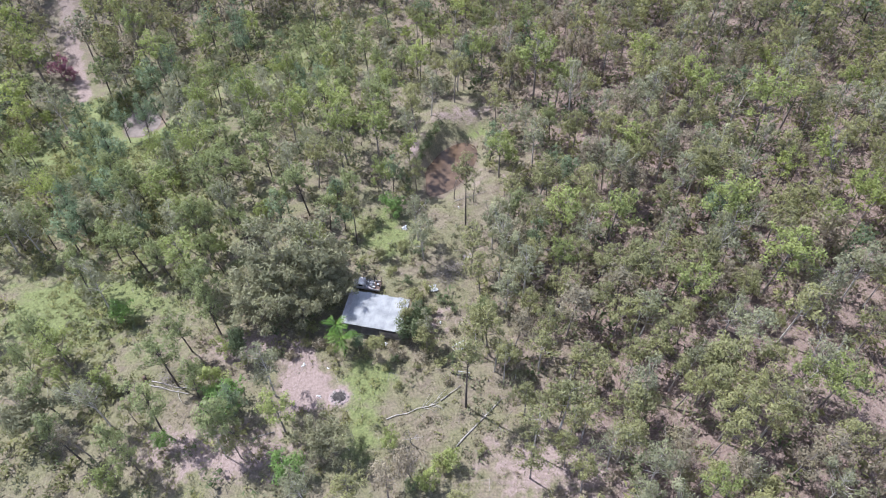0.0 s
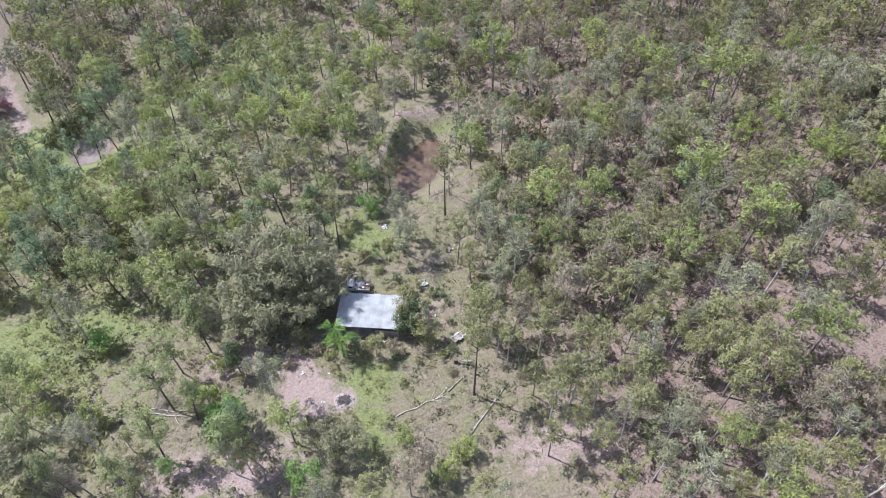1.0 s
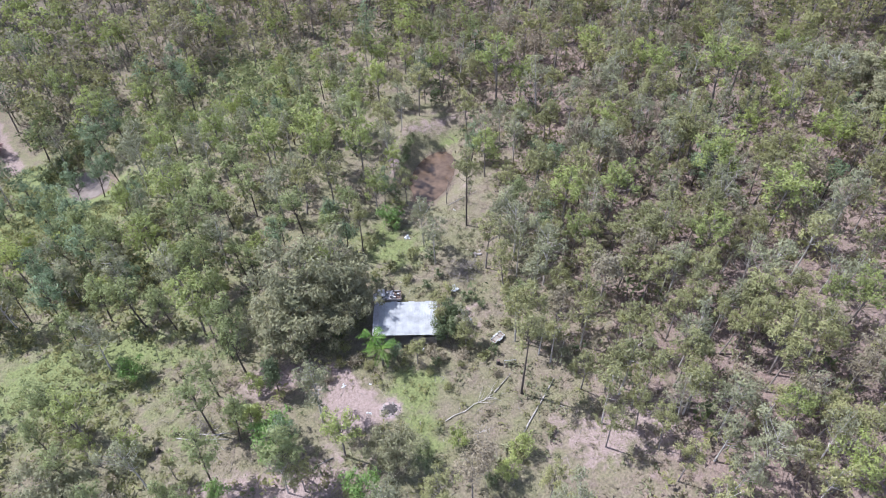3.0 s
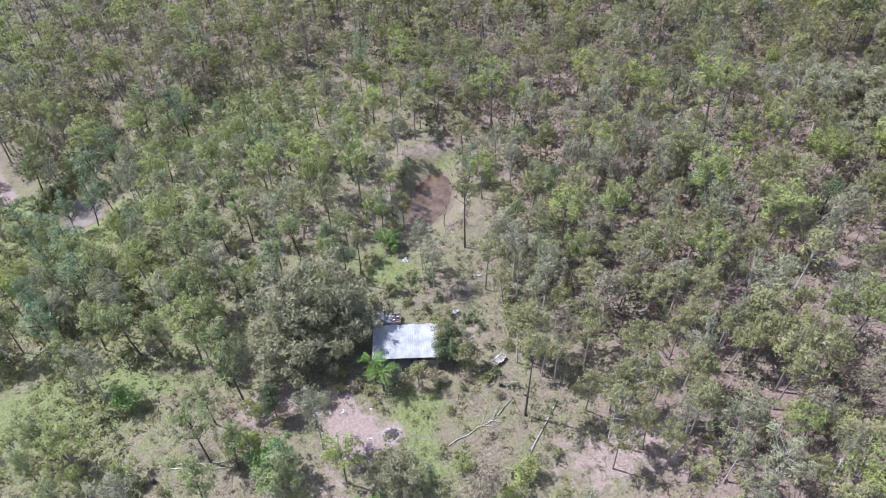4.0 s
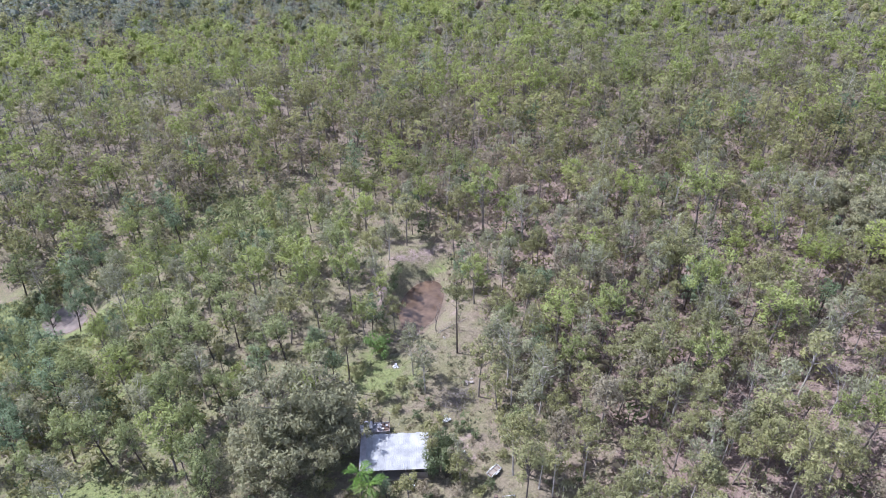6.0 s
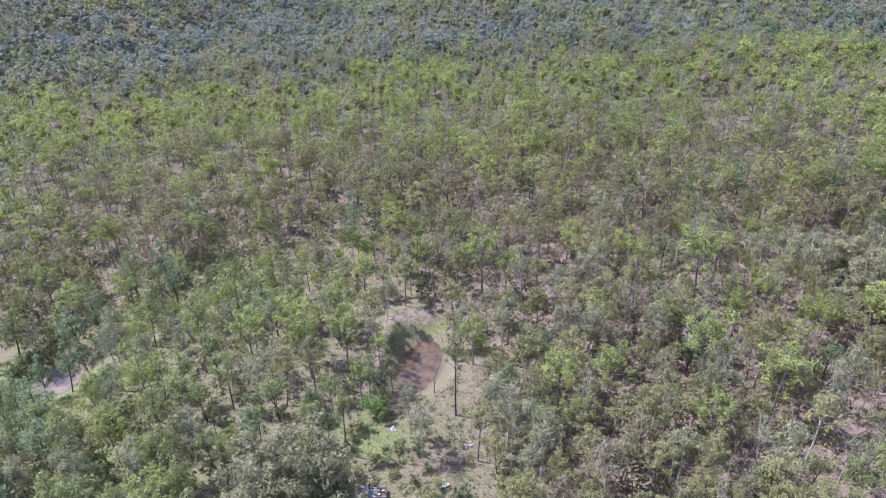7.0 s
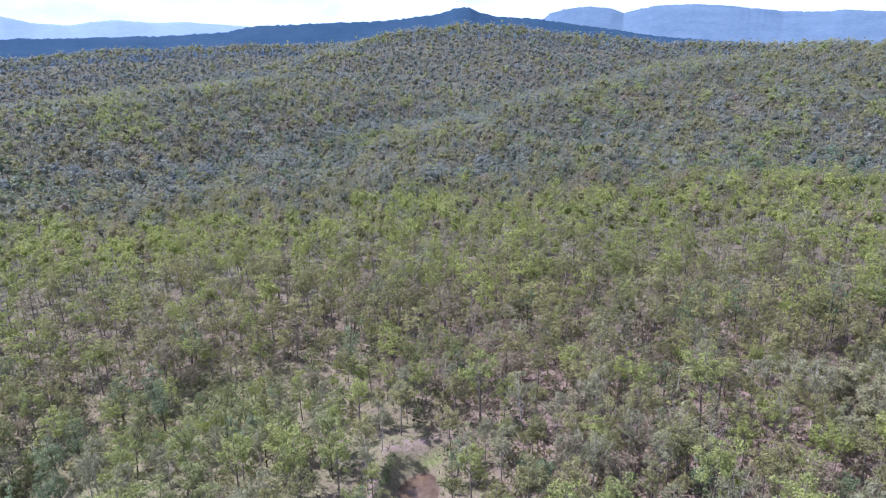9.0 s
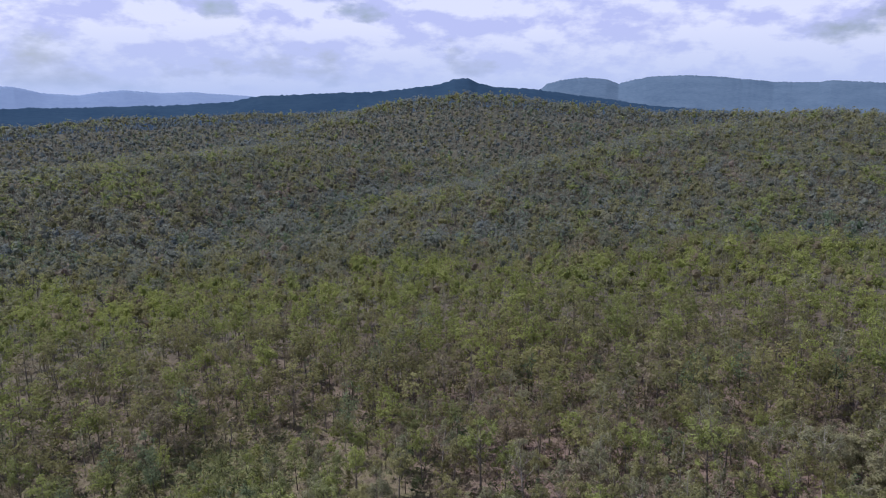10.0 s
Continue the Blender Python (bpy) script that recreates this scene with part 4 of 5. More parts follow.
def stuff_woods():
    wood = lambda x, y, r: (open_ground(x, y) < r.uniform(0.35, 0.8, len(x))) & (r.rand(len(x)) > 0.04)
    rest = np.array([(px, py, h) for _, px, py, h, _ in NEAR[LONE:]])
    x, y, r = scatter(21, 150, 230, 5.0, -36, 52, wood)
    x2, y2, r2 = scatter(25, 230, 340, 5.3, -24, 50, wood)
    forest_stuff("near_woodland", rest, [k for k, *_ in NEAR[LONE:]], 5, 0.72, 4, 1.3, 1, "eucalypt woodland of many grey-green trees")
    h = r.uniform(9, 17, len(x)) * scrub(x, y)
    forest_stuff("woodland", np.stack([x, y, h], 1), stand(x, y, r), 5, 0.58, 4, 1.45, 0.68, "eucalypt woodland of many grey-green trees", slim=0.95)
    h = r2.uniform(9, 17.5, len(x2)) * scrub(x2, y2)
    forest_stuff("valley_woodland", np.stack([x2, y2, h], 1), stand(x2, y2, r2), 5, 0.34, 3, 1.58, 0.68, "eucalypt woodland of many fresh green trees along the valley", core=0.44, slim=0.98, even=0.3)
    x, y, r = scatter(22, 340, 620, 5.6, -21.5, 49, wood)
    forest_stuff("far_forest", np.stack([x, y, r.uniform(11, 19, len(x))], 1), stand(x, y, r), 6, 0.24, 3, 2.2, 0.40, "eucalypt forest over the far slopes", core=0.42, slim=1.12, even=0.55, leaves=LEAF_HAZED)
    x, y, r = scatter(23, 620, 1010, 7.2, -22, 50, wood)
    forest_stuff("hill_forest", np.stack([x, y, r.uniform(12, 19, len(x))], 1), stand(x, y, r), 6, 0.08, 3, 3.4, 0.26, "eucalypt forest on the hill crest, leaf colour blued as haze", core=0.46, slim=1.18, even=0.6, leaves=LEAF_HAZED)
    # undergrowth between the near trees
    x, y, r = scatter(24, 30, 215, 2.8, -58, 70, lambda x, y, r: (open_ground(x, y) < r.uniform(0.0, 0.55, len(x))) & (r.rand(len(x)) < np.where((x > 8) & (y < 60), 0.36, 0.64)))
    x2, y2, _ = scatter(26, 90, 215, 2.5, -40, 20, lambda x, y, r: np.maximum(bump_at(x, y, -30, 138, 22, 20), bump_at(x, y, -30, 160, 20, 26)) > r.uniform(0.25, 0.8, len(x)))
    x, y = np.concatenate([x, x2]), np.concatenate([y, y2])
    x3, y3, _ = scatter(27, 48, 215, 3.4, 4, 72, lambda x, y, r: (open_ground(x, y) < 0.3) & (x > 10) & (r.rand(len(x)) < np.where(y < 60, 0.35, 0.95)))
    forest_stuff("scrub", np.stack([x3, y3, r.uniform(2.0, 4.8, len(x3))], 1), list(r.choice(["shrub_grey", "shrub_dry", "shrub", "shrub_green"], len(x3), p=[0.38, 0.17, 0.30, 0.15])), 6, 0.30, 3, 1.4, 0.7, "grey thin scrub under the trees")
    x4, y4, _ = scatter(28, 95, 190, 3.2, -42, 16, lambda x, y, r: (open_ground(x, y) < 0.35) & (x < 14) & (r.rand(len(x)) < 0.8))
    forest_stuff("thicket", np.stack([x4, y4, r.uniform(1.4, 4.2, len(x4))], 1), list(r.choice(["shrub_green", "shrub", "shrub_grey"], len(x4), p=[0.45, 0.25, 0.30])), 6, 0.30, 3, 1.4, 0.7, "green thicket under the creek trees")
    kinds = list(r.choice(["shrub", "shrub_dry", "shrub_green"], len(x), p=[0.5, 0.25, 0.25]))
    forest_stuff("undergrowth", np.stack([x, y, r.uniform(0.9, 3.4, len(x))], 1), kinds, 6, 0.16, 3, 1.55, 0.7, "low scrub and saplings under the trees", core=0.28)


stuff_woods()


# ---------------------------------------------------------------- the shed and what lies round it


def part(name, bm, mat, parent, label="", smooth=False):
    """Links a bmesh as one mesh object under a thing or a part."""
    me = bpy.data.meshes.new(name)
    bm.normal_update()
    bm.to_mesh(me)
    bm.free()
    me.materials.append(mat)
    for p in me.polygons:
        p.use_smooth = smooth
    ob = new(name, me)
    ob.parent = parent
    if label:
        ob["label"] = label
    return ob


def thing(name, x, y, turn, label, category, group="", lift=0.0):
    top = new(name)
    top.matrix_basis = pose(x, y, land1(x, y) + lift, 0, 0, turn)
    return tagged(top, label, category, group)


def box(bm, x0, x1, y0, y1, z0, z1, bevel=0.0, m=None):
    r = bmesh.ops.create_cube(bm, size=1)
    for v in r["verts"]:
        v.co = Vector(((x0 + x1) / 2 + v.co.x * (x1 - x0), (y0 + y1) / 2 + v.co.y * (y1 - y0), (z0 + z1) / 2 + v.co.z * (z1 - z0)))
    verts = r["verts"]
    if bevel:
        edges = list({e for v in verts for e in v.link_edges})
        made = bmesh.ops.bevel(bm, geom=edges, offset=bevel, segments=1, affect="EDGES")
        verts = list({v for f in made["faces"] for v in f.verts} | {v for v in verts if v.is_valid})
    if m is not None:
        bmesh.ops.transform(bm, matrix=m, verts=[v for v in verts if v.is_valid])
    return bm


def boxed(*args, **kw):
    return box(bmesh.new(), *args, **kw)


def rod(points, radii, sides=8):
    """A tapered rod with closed ends, along points."""
    v, f = tube(points, radii, sides)
    bm = bmesh.new()
    vs = [bm.verts.new(p) for p in v]
    for face in f:
        bm.faces.new([vs[i] for i in face])
    bm.faces.new(vs[:sides][::-1])
    bm.faces.new(vs[-sides:])
    return bm


# stained iron blotches, contrast widened to suggest dappled tree shade on the roof
GALV = plain("galvanised_sheet", (0.24, 0.245, 0.25), (0.47, 0.47, 0.465), 0.8, 0.5, 0.25, bump=0.05, fine=14, per_object=0.3)
DULL = plain("dull_stained_iron", (0.22, 0.20, 0.20), (0.42, 0.41, 0.42), 1.2, 0.6, 0.25, bump=0.1)
RUST = plain("rusty_steel", (0.085, 0.055, 0.042), (0.21, 0.145, 0.115), 2.0, 0.9, 0.2, bump=0.3)
TIMBER = plain("grey_timber", (0.13, 0.11, 0.09), (0.30, 0.26, 0.22), 1.5, 0.9, bump=0.3)
WHITE = plain("chalky_white_paint", (0.34, 0.34, 0.33), (0.56, 0.56, 0.55), 1.8, 0.6, bump=0.1, per_object=0.3)
STAINED = plain("rust_stained_white_paint", (0.16, 0.13, 0.115), (0.62, 0.62, 0.63), 1.6, 0.6, bump=0.2, fine=6)
BLACK = plain("black_rubber", (0.015, 0.015, 0.015), (0.05, 0.048, 0.045), 5.0, 0.85)
GLASS_DARK = plain("dusty_dark_glass", (0.02, 0.025, 0.03), (0.06, 0.065, 0.07), 3.0, 0.2)
CHAR = plain("charred_wood", (0.015, 0.013, 0.012), (0.07, 0.06, 0.055), 4.0, 0.95, bump=0.5)
ASH = plain("pale_ash", (0.17, 0.130, 0.122), (0.31, 0.245, 0.232), 2.5, 0.95, bump=0.3)
STONE = plain("field_stone", (0.14, 0.12, 0.11), (0.28, 0.25, 0.23), 2.0, 0.9, bump=0.4, per_object=0.6)
PALM_LEAF = foliage("palm_fronds", (0.032, 0.085, 0.007), (0.105, 0.190, 0.016), 0.25)
CONCRETE = plain("earth_floor", (0.20, 0.165, 0.14), (0.32, 0.28, 0.24), 1.2, 0.95, bump=0.2)


def sheet(width, length, ribs=9, depth=0.024):
    """One corrugated roofing sheet, thin but solid, along y."""
    n = ribs * 4
    bm = bmesh.new()
    rows = []
    for z in (0.0, -0.006):
        for y in (0.0, length):
            rows.append([bm.verts.new((width * i / n, y, z + depth * math.sin(i * math.pi / 2))) for i in range(n + 1)])
    for i in range(n):
        bm.faces.new((rows[0][i], rows[0][i + 1], rows[1][i + 1], rows[1][i]))
        bm.faces.new((rows[2][i], rows[3][i], rows[3][i + 1], rows[2][i + 1]))
        bm.faces.new((rows[0][i + 1], rows[0][i], rows[2][i], rows[2][i + 1]))
        bm.faces.new((rows[1][i], rows[1][i + 1], rows[3][i + 1], rows[3][i]))
    return bm


def build_shed():
    """Open-fronted shed: a low lean-to roof of iron sheets on posts, sheeted behind and at the ends."""
    w, d, front, rear = 9.7, 6.0, 2.45, 2.9
    top = thing("shed", -9.75, 61.25, -12.3, "open-fronted shed with a pale corrugated iron roof, tree shade on it", "shed")
    slope = math.degrees(math.atan2(rear - front, d))
    run = math.hypot(d, rear - front)
    roof = part("roof", boxed(-w / 2 + 0.1, w / 2 - 0.1, -d / 2 + 0.2, d / 2 - 0.2, -0.10, -0.04), TIMBER, top)
    roof.matrix_basis = pose(0, 0, (front + rear) / 2, slope)
    wide = w / 11
    for i in range(11):
        s = part("roof_sheet", sheet(wide + 0.05, run + (0.12 if i % 3 == 0 else 0.0)), DULL if i == 0 else GALV, roof,
                 "dull grey stained iron sheet" if i == 0 else "")
        s.matrix_basis = pose(-w / 2 + i * wide, -run / 2 - 0.05, 0.035 + 0.005 * (i % 2))
    for x in (-w / 2 + 0.2, -w / 6, w / 6, w / 2 - 0.2):
        for y, h in ((-d / 2 + 0.25, front), (d / 2 - 0.25, rear)):
            p = part("post", rod([(0, 0, -0.3), (0, 0, h - 0.12)], [0.075, 0.065]), TIMBER, top, smooth=True)
            p.location = (x, y, 0)
    for y, h in ((-d / 2 + 0.25, front), (d / 2 - 0.25, rear)):
        b = part("beam", boxed(-w / 2 + 0.1, w / 2 - 0.1, -0.05, 0.05, -0.15, 0.0, 0.01), TIMBER, top)
        b.location = (0, y, h - 0.10)
    for name, x0, x1, y0, y1, h in (("rear_wall", -w / 2 + 0.1, w / 2 - 0.1, d / 2 - 0.14, d / 2 - 0.10, rear - 0.15),
                                    ("side_wall", -w / 2 + 0.05, -w / 2 + 0.09, -d / 2 + 0.3, d / 2 - 0.3, front - 0.1),
                                    ("side_wall", w / 2 - 0.09, w / 2 - 0.05, -d / 2 + 2.0, d / 2 - 0.3, front - 0.1)):
        part(name, boxed(x0, x1, y0, y1, -0.3, h), RUST if name == "side_wall" and x0 < 0 else GALV, top)
    part("front_panel", boxed(w * 0.12, w / 2 - 0.15, -d / 2 + 0.18, -d / 2 + 0.22, 0.15, 1.5), TIMBER, top)
    part("earth_floor", boxed(-w / 2 + 0.1, w / 2 - 0.1, -d / 2 + 0.1, d / 2 - 0.2, -0.5, 0.06), CONCRETE, top)


build_shed()


def wheel(top, x, y, z, radius=0.33, width=0.2):
    bm = bmesh.new()
    bmesh.ops.create_cone(bm, cap_ends=True, segments=18, radius1=radius, radius2=radius, depth=width)
    bmesh.ops.bevel(bm, geom=[e for e in bm.edges if abs(e.verts[0].co.z - e.verts[1].co.z) < 1e-4], offset=0.04, segments=2, affect="EDGES")
    w = part("wheel", bm, BLACK, top)
    w.matrix_basis = pose(x, y, z, 90)
    bm = bmesh.new()
    bmesh.ops.create_cone(bm, cap_ends=True, segments=14, radius1=radius * 0.55, radius2=radius * 0.5, depth=width + 0.02)
    part("rim", bm, RUST, w)


def build_truck():
    """An old small truck behind the shed: white cab, rusty tray with dark posts."""
    top = thing("old_truck", -11.3, 67.6, -10, "derelict white truck with a rusty tray of junk behind the shed", "truck")
    part("chassis", boxed(-1.9, 1.9, -0.45, 0.45, 0.4, 0.58, 0.02), RUST, top)
    bm = box(bmesh.new(), -1.95, -0.55, -0.8, 0.8, 0.55, 1.15, 0.08)
    cab = part("cab", box(bm, -1.75, -0.6, -0.74, 0.74, 1.15, 1.8, 0.10), STAINED, top)
    part("windscreen", boxed(-1.79, -1.75, -0.62, 0.62, 1.25, 1.68), GLASS_DARK, cab)
    for y in (-0.775, 0.745):
        part("side_window", boxed(-1.5, -0.85, y, y + 0.03, 1.25, 1.66), GLASS_DARK, cab)
    part("bonnet", boxed(-2.5, -1.95, -0.72, 0.72, 0.55, 1.0, 0.07), STAINED, top)
    part("tray", boxed(-0.5, 2.0, -0.9, 0.9, 0.62, 0.72), DULL, top)
    for y in (-0.9, 0.86):
        part("tray_side", boxed(-0.5, 2.0, y, y + 0.04, 0.72, 1.08), DULL, top)
    part("tailgate", boxed(1.96, 2.0, -0.86, 0.86, 0.72, 1.08), RUST, top)
    part("fridge", boxed(0.15, 0.70, -0.35, 0.60, 0.73, 1.25, 0.05), STAINED, top, "dumped stained white fridge lying on the tray")
    for cx, cy, cw, mat_c in ((-0.35, -0.5, 0.28, WHITE), (-0.25, 0.35, 0.34, GALV), (0.95, -0.45, 0.30, WHITE), (1.55, 0.1, 0.36, GALV), (1.2, 0.55, 0.26, CHAR)):
        part("crate", boxed(cx - cw / 2, cx + cw / 2, cy - cw * 0.4, cy + cw * 0.4, 0.86, 0.92 + cw, 0.02), mat_c, top)
    part("sheet_pile", box(boxed(0.85, 1.85, -0.7, 0.7, 0.73, 0.85), 0.95, 1.7, -0.5, 0.6, 0.85, 0.95, m=pose(0, 0, 0, 0, 0, 4)), RUST, top)
    for x, y in ((-0.45, 0.85), (0.75, 0.88), (1.95, 0.85)):
        part("stake", rod([(x, y, 0.7), (x + 0.06, y, 2.2)], [0.045, 0.04], 6), CHAR, top)
    for x in (-1.6, 1.3):
        for y in (-0.72, 0.72):
            wheel(top, x, y, 0.33)


build_truck()


def build_trailer():
    top = thing("box_trailer", 3.4, 55.8, 31, "small open white-sided box trailer standing in dry grass", "trailer")
    top.scale = (0.85, 0.85, 0.85)
    part("floor_pan", boxed(-1.25, 1.25, -0.52, 0.52, 0.48, 0.54), RUST, top)
    for y in (-0.56, 0.52):
        part("side_panel", boxed(-1.25, 1.25, y, y + 0.04, 0.5, 0.72, 0.01), WHITE, top)
    for x in (-1.29, 1.25):
        part("end_panel", boxed(x, x + 0.04, -0.56, 0.56, 0.5, 0.72, 0.01), WHITE, top)
    for y in (-0.56, 0.54):
        part("rail", rod([(-1.25, y + 0.01, 0.92), (1.25, y + 0.01, 0.92)], [0.025, 0.025], 6), WHITE, top)
    for x in (-1.2, 0, 1.2):
        for y in (-0.55, 0.55):
            part("stanchion", rod([(x, y, 0.6), (x, y, 0.92)], [0.02, 0.02], 5), WHITE, top)
    bm = rod([(-1.2, -0.5, 0.47), (-2.1, 0, 0.47)], [0.035, 0.035], 6)
    part("drawbar", bm, RUST, top)
    part("drawbar", rod([(-1.2, 0.5, 0.47), (-2.1, 0, 0.47)], [0.035, 0.035], 6), RUST, top)
    part("load", box(boxed(-0.9, 0.2, -0.5, 0.5, 0.54, 0.64, 0.03), 0.35, 0.95, -0.4, 0.45, 0.54, 0.68, 0.03), TIMBER, top, "dark junk in the tray")
    for y in (-0.68, 0.68):
        wheel(top, 0.1, y, 0.31, 0.31, 0.18)
        part("mudguard", boxed(-0.35, 0.55, y - 0.11, y + 0.11, 0.64, 0.67, 0.01), WHITE, top)


build_trailer()


def build_bench():
    top = thing("bench_frame", 3.9, 50.9, -8, "white metal bench frame in the grass under a shrub", "bench")
    for x in (-0.85, 0.85):
        part("upright", rod([(x, 0.25, -0.1), (x, 0.25, 1.0)], [0.035, 0.03], 6), WHITE, top)
        part("leg", rod([(x, -0.25, -0.1), (x, -0.25, 0.46)], [0.035, 0.035], 6), WHITE, top)
        part("arm", rod([(x, -0.25, 0.44), (x, 0.25, 0.44)], [0.03, 0.03], 6), WHITE, top)
    for y in (-0.24, -0.06, 0.12):
        part("seat_slat", boxed(-0.95, 0.95, y, y + 0.12, 0.46, 0.50, 0.01), CHAR, top)
    part("back_rail", boxed(-0.9, 0.9, 0.24, 0.28, 0.86, 0.96, 0.01), WHITE, top)


build_bench()


def build_drum():
    bm = bmesh.new()
    for z0, z1, r in ((0, 0.29, 0.28), (0.29, 0.32, 0.295), (0.32, 0.58, 0.28), (0.58, 0.61, 0.295), (0.61, 0.88, 0.28)):
        bmesh.ops.create_cone(bm, cap_ends=True, segments=20, radius1=r, radius2=r, depth=z1 - z0, matrix=Matrix.Translation((0, 0, (z0 + z1) / 2)))
    top = thing("steel_drum", 2.3, 51.6, 0, "dark rusty steel drum beside the bench frame", "drum")
    part("body", bm, CHAR, top)
    part("lid", boxed(-0.2, 0.2, -0.2, 0.2, 0.88, 0.9), RUST, top)


build_drum()


def frond_mesh(seed, length):
    """A palm frond: a drooping rib with two rows of leaflets."""
    r = np.random.RandomState(seed)
    k = np.linspace(0, 1, 21)
    bow = r.uniform(0.95, 1.35)
    rib = np.stack([length * k * (1 - 0.22 * k), 0.10 * length * k * k * r.uniform(-1, 1), length * (0.62 * k - bow * k * k)], 1)
    pieces = [tube(rib[::2], [0.035 * (1 - 0.8 * q) for q in k[::2]], 4)]
    for i in range(3, 21):
        for side in (-1, 1):
            ll = length * 0.40 * math.sin(math.pi * min(0.96, 0.2 + 0.75 * k[i])) * r.uniform(0.85, 1.1)
            p, along_rib = rib[i], np.array([0.75, 0, -0.35 - 0.3 * k[i]])
            out = np.array([0.95, side * 0.75, -0.55 + r.uniform(-0.35, 0.1)])
            tip = p + out / np.linalg.norm(out) * ll
            w = along_rib / np.linalg.norm(along_rib) * 0.06
            mid = (p + tip) / 2 + np.array([0, 0, 0.06])
            pieces.append((np.array([p, mid - w, tip, mid + w]), np.array([[0, 1, 2, 3]])))
    return joined(pieces)


def build_palm(x, y, height, length, fronds, seed):
    r = np.random.RandomState(seed)
    top = thing("palm_tree", x, y, 0, "bright green palm with drooping fronds beside the shed", "palm", "palms by the shed")
    part("trunk", rod([(0, 0, -0.3), (0.1, 0.05, height * 0.5), (0.05, 0.1, height)], [0.16, 0.12, 0.11], 10), BARK_GREY, top, smooth=True)
    meshes = [mesh_from("frond", *frond_mesh(seed + i, length), PALM_LEAF) for i in range(3)]
    for i in range(fronds):
        ob = new("frond", meshes[i % 3])
        ob.parent = top
        ob.matrix_basis = pose(0.05, 0.1, height - 0.05) @ pose(0, 0, 0, 0, 0, i * 137.5) @ pose(0, 0, 0, 0, r.uniform(-62, 30), 0) @ pose(0, 0, 0, r.uniform(-35, 35), 0, 0)


build_palm(-14.3, 55.4, 4.3, 2.7, 19, 5)
build_palm(-15.2, 57.0, 5.2, 2.5, 12, 9)


def lumpy(seed, rx, ry, rz, subdivisions=1, rough=0.18):
    bm = bmesh.new()
    bmesh.ops.create_icosphere(bm, subdivisions=subdivisions, radius=1)
    r = np.random.RandomState(seed)
    for v in bm.verts:
        v.co = Vector((v.co.x * rx, v.co.y * ry, max(v.co.z, -0.5) * rz)) * (1 + rough * r.uniform(-1, 1))
    return bm


def build_fire_pit():
    top = thing("fire_pit", -14.6, 47.9, 0, "burnt-out fire place of pale ash, charcoal and stones", "fire pit")
    part("ash_bed", lumpy(3, 1.55, 1.35, 0.16, 3, 0.10), ASH, top).location = (0, 0, 0.02)
    part("charcoal_heap", lumpy(4, 1.0, 0.85, 0.30, 3, 0.3), CHAR, top).location = (0, 0, 0.06)
    r = np.random.RandomState(8)
    stone = part("stone", lumpy(1, 0.22, 0.18, 0.16), STONE, top)
    for i in range(13):
        a = i * 6.283 / 13 + r.uniform(-0.15, 0.15)
        ob = stone if i == 0 else new("stone", stone.data)
        ob.parent = top
        ob.matrix_basis = pose(r.uniform(0.7, 1.4) * math.cos(a), r.uniform(0.6, 1.2) * math.sin(a), 0.14, 0, 0, r.uniform(0, 360)) @ Matrix.Scale(r.uniform(0.6, 1.5), 4)
    for i in range(6):
        a = r.uniform(0, 6.28)
        part("burnt_branch", rod([(0.2 * math.cos(a), 0.2 * math.sin(a), 0.3), (1.1 * math.cos(a), 1.0 * math.sin(a), 0.2)], [0.06, 0.04], 6), CHAR, top)


build_fire_pit()


def fallen(x0, y0, x1, y1, r0, r1, label, branches=0, mat=None, seed=1, name="fallen_log"):
    """A log on the ground between two places, with stubs or branches."""
    r = np.random.RandomState(seed)
    top = new(name)
    z0, z1 = land1(x0, y0), land1(x1, y1)
    top.location = (x0, y0, z0)
    ux, uy = x1 - x0, y1 - y0
    ln = math.hypot(ux, uy)
    bow = 0.015 * ln if branches > 1 else 0.02
    line = [(ux * k + r.randn() * bow * (0 < k < 1), uy * k + r.randn() * bow * (0 < k < 1), (z1 - z0) * k + r0 * 0.85 + 0.1 * (branches > 0)) for k in np.linspace(0, 1, 6)]
    rad = [r0 + (r1 - r0) * k for k in np.linspace(0, 1, 6)]
    part("log", rod(line, rad, 8), mat or LOGWOOD, top, smooth=True)
    for i in range(branches):
        k = r.uniform(0.3, 0.95)
        side = r.choice([-1, 1])
        bl = ln * r.uniform(0.15, 0.4)
        c = math.atan2(uy, ux) + side * r.uniform(0.35, 0.9)
        p = Vector((ux * k, uy * k, (z1 - z0) * k + r0 + 0.05))
        q = p + Vector((math.cos(c) * bl, math.sin(c) * bl, r.uniform(-0.1, 0.5)))
        h = (p + q) / 2 + Vector((r.randn() * 0.06 * bl, r.randn() * 0.06 * bl, 0.1))
        part("branch", rod([p, h, q], [r1 * 0.9, r1 * 0.6, r1 * 0.3], 5), mat or LOGWOOD, top, smooth=True)
    return tagged(top, label, "log", "fallen timber")


fallen(2.6, 40.0, 9.3, 47.0, 0.135, 0.095, "long straight barkless fallen log, grey-brown", 0, LOGWOOD, 2)
fallen(6.6, 44.6, 9.6, 41.8, 0.06, 0.03, "thin fallen branch lying in dry grass", 2, LOGWOOD, 3)
fallen(-7.4, 44.3, 0.2, 46.8, 0.07, 0.04, "bleached fallen tree with bare branches", 8, DEADWOOD, 4)
fallen(0.4, 47.0, 3.4, 49.3, 0.085, 0.05, "weathered fallen log in the grass", 1, LOGWOOD, 5)
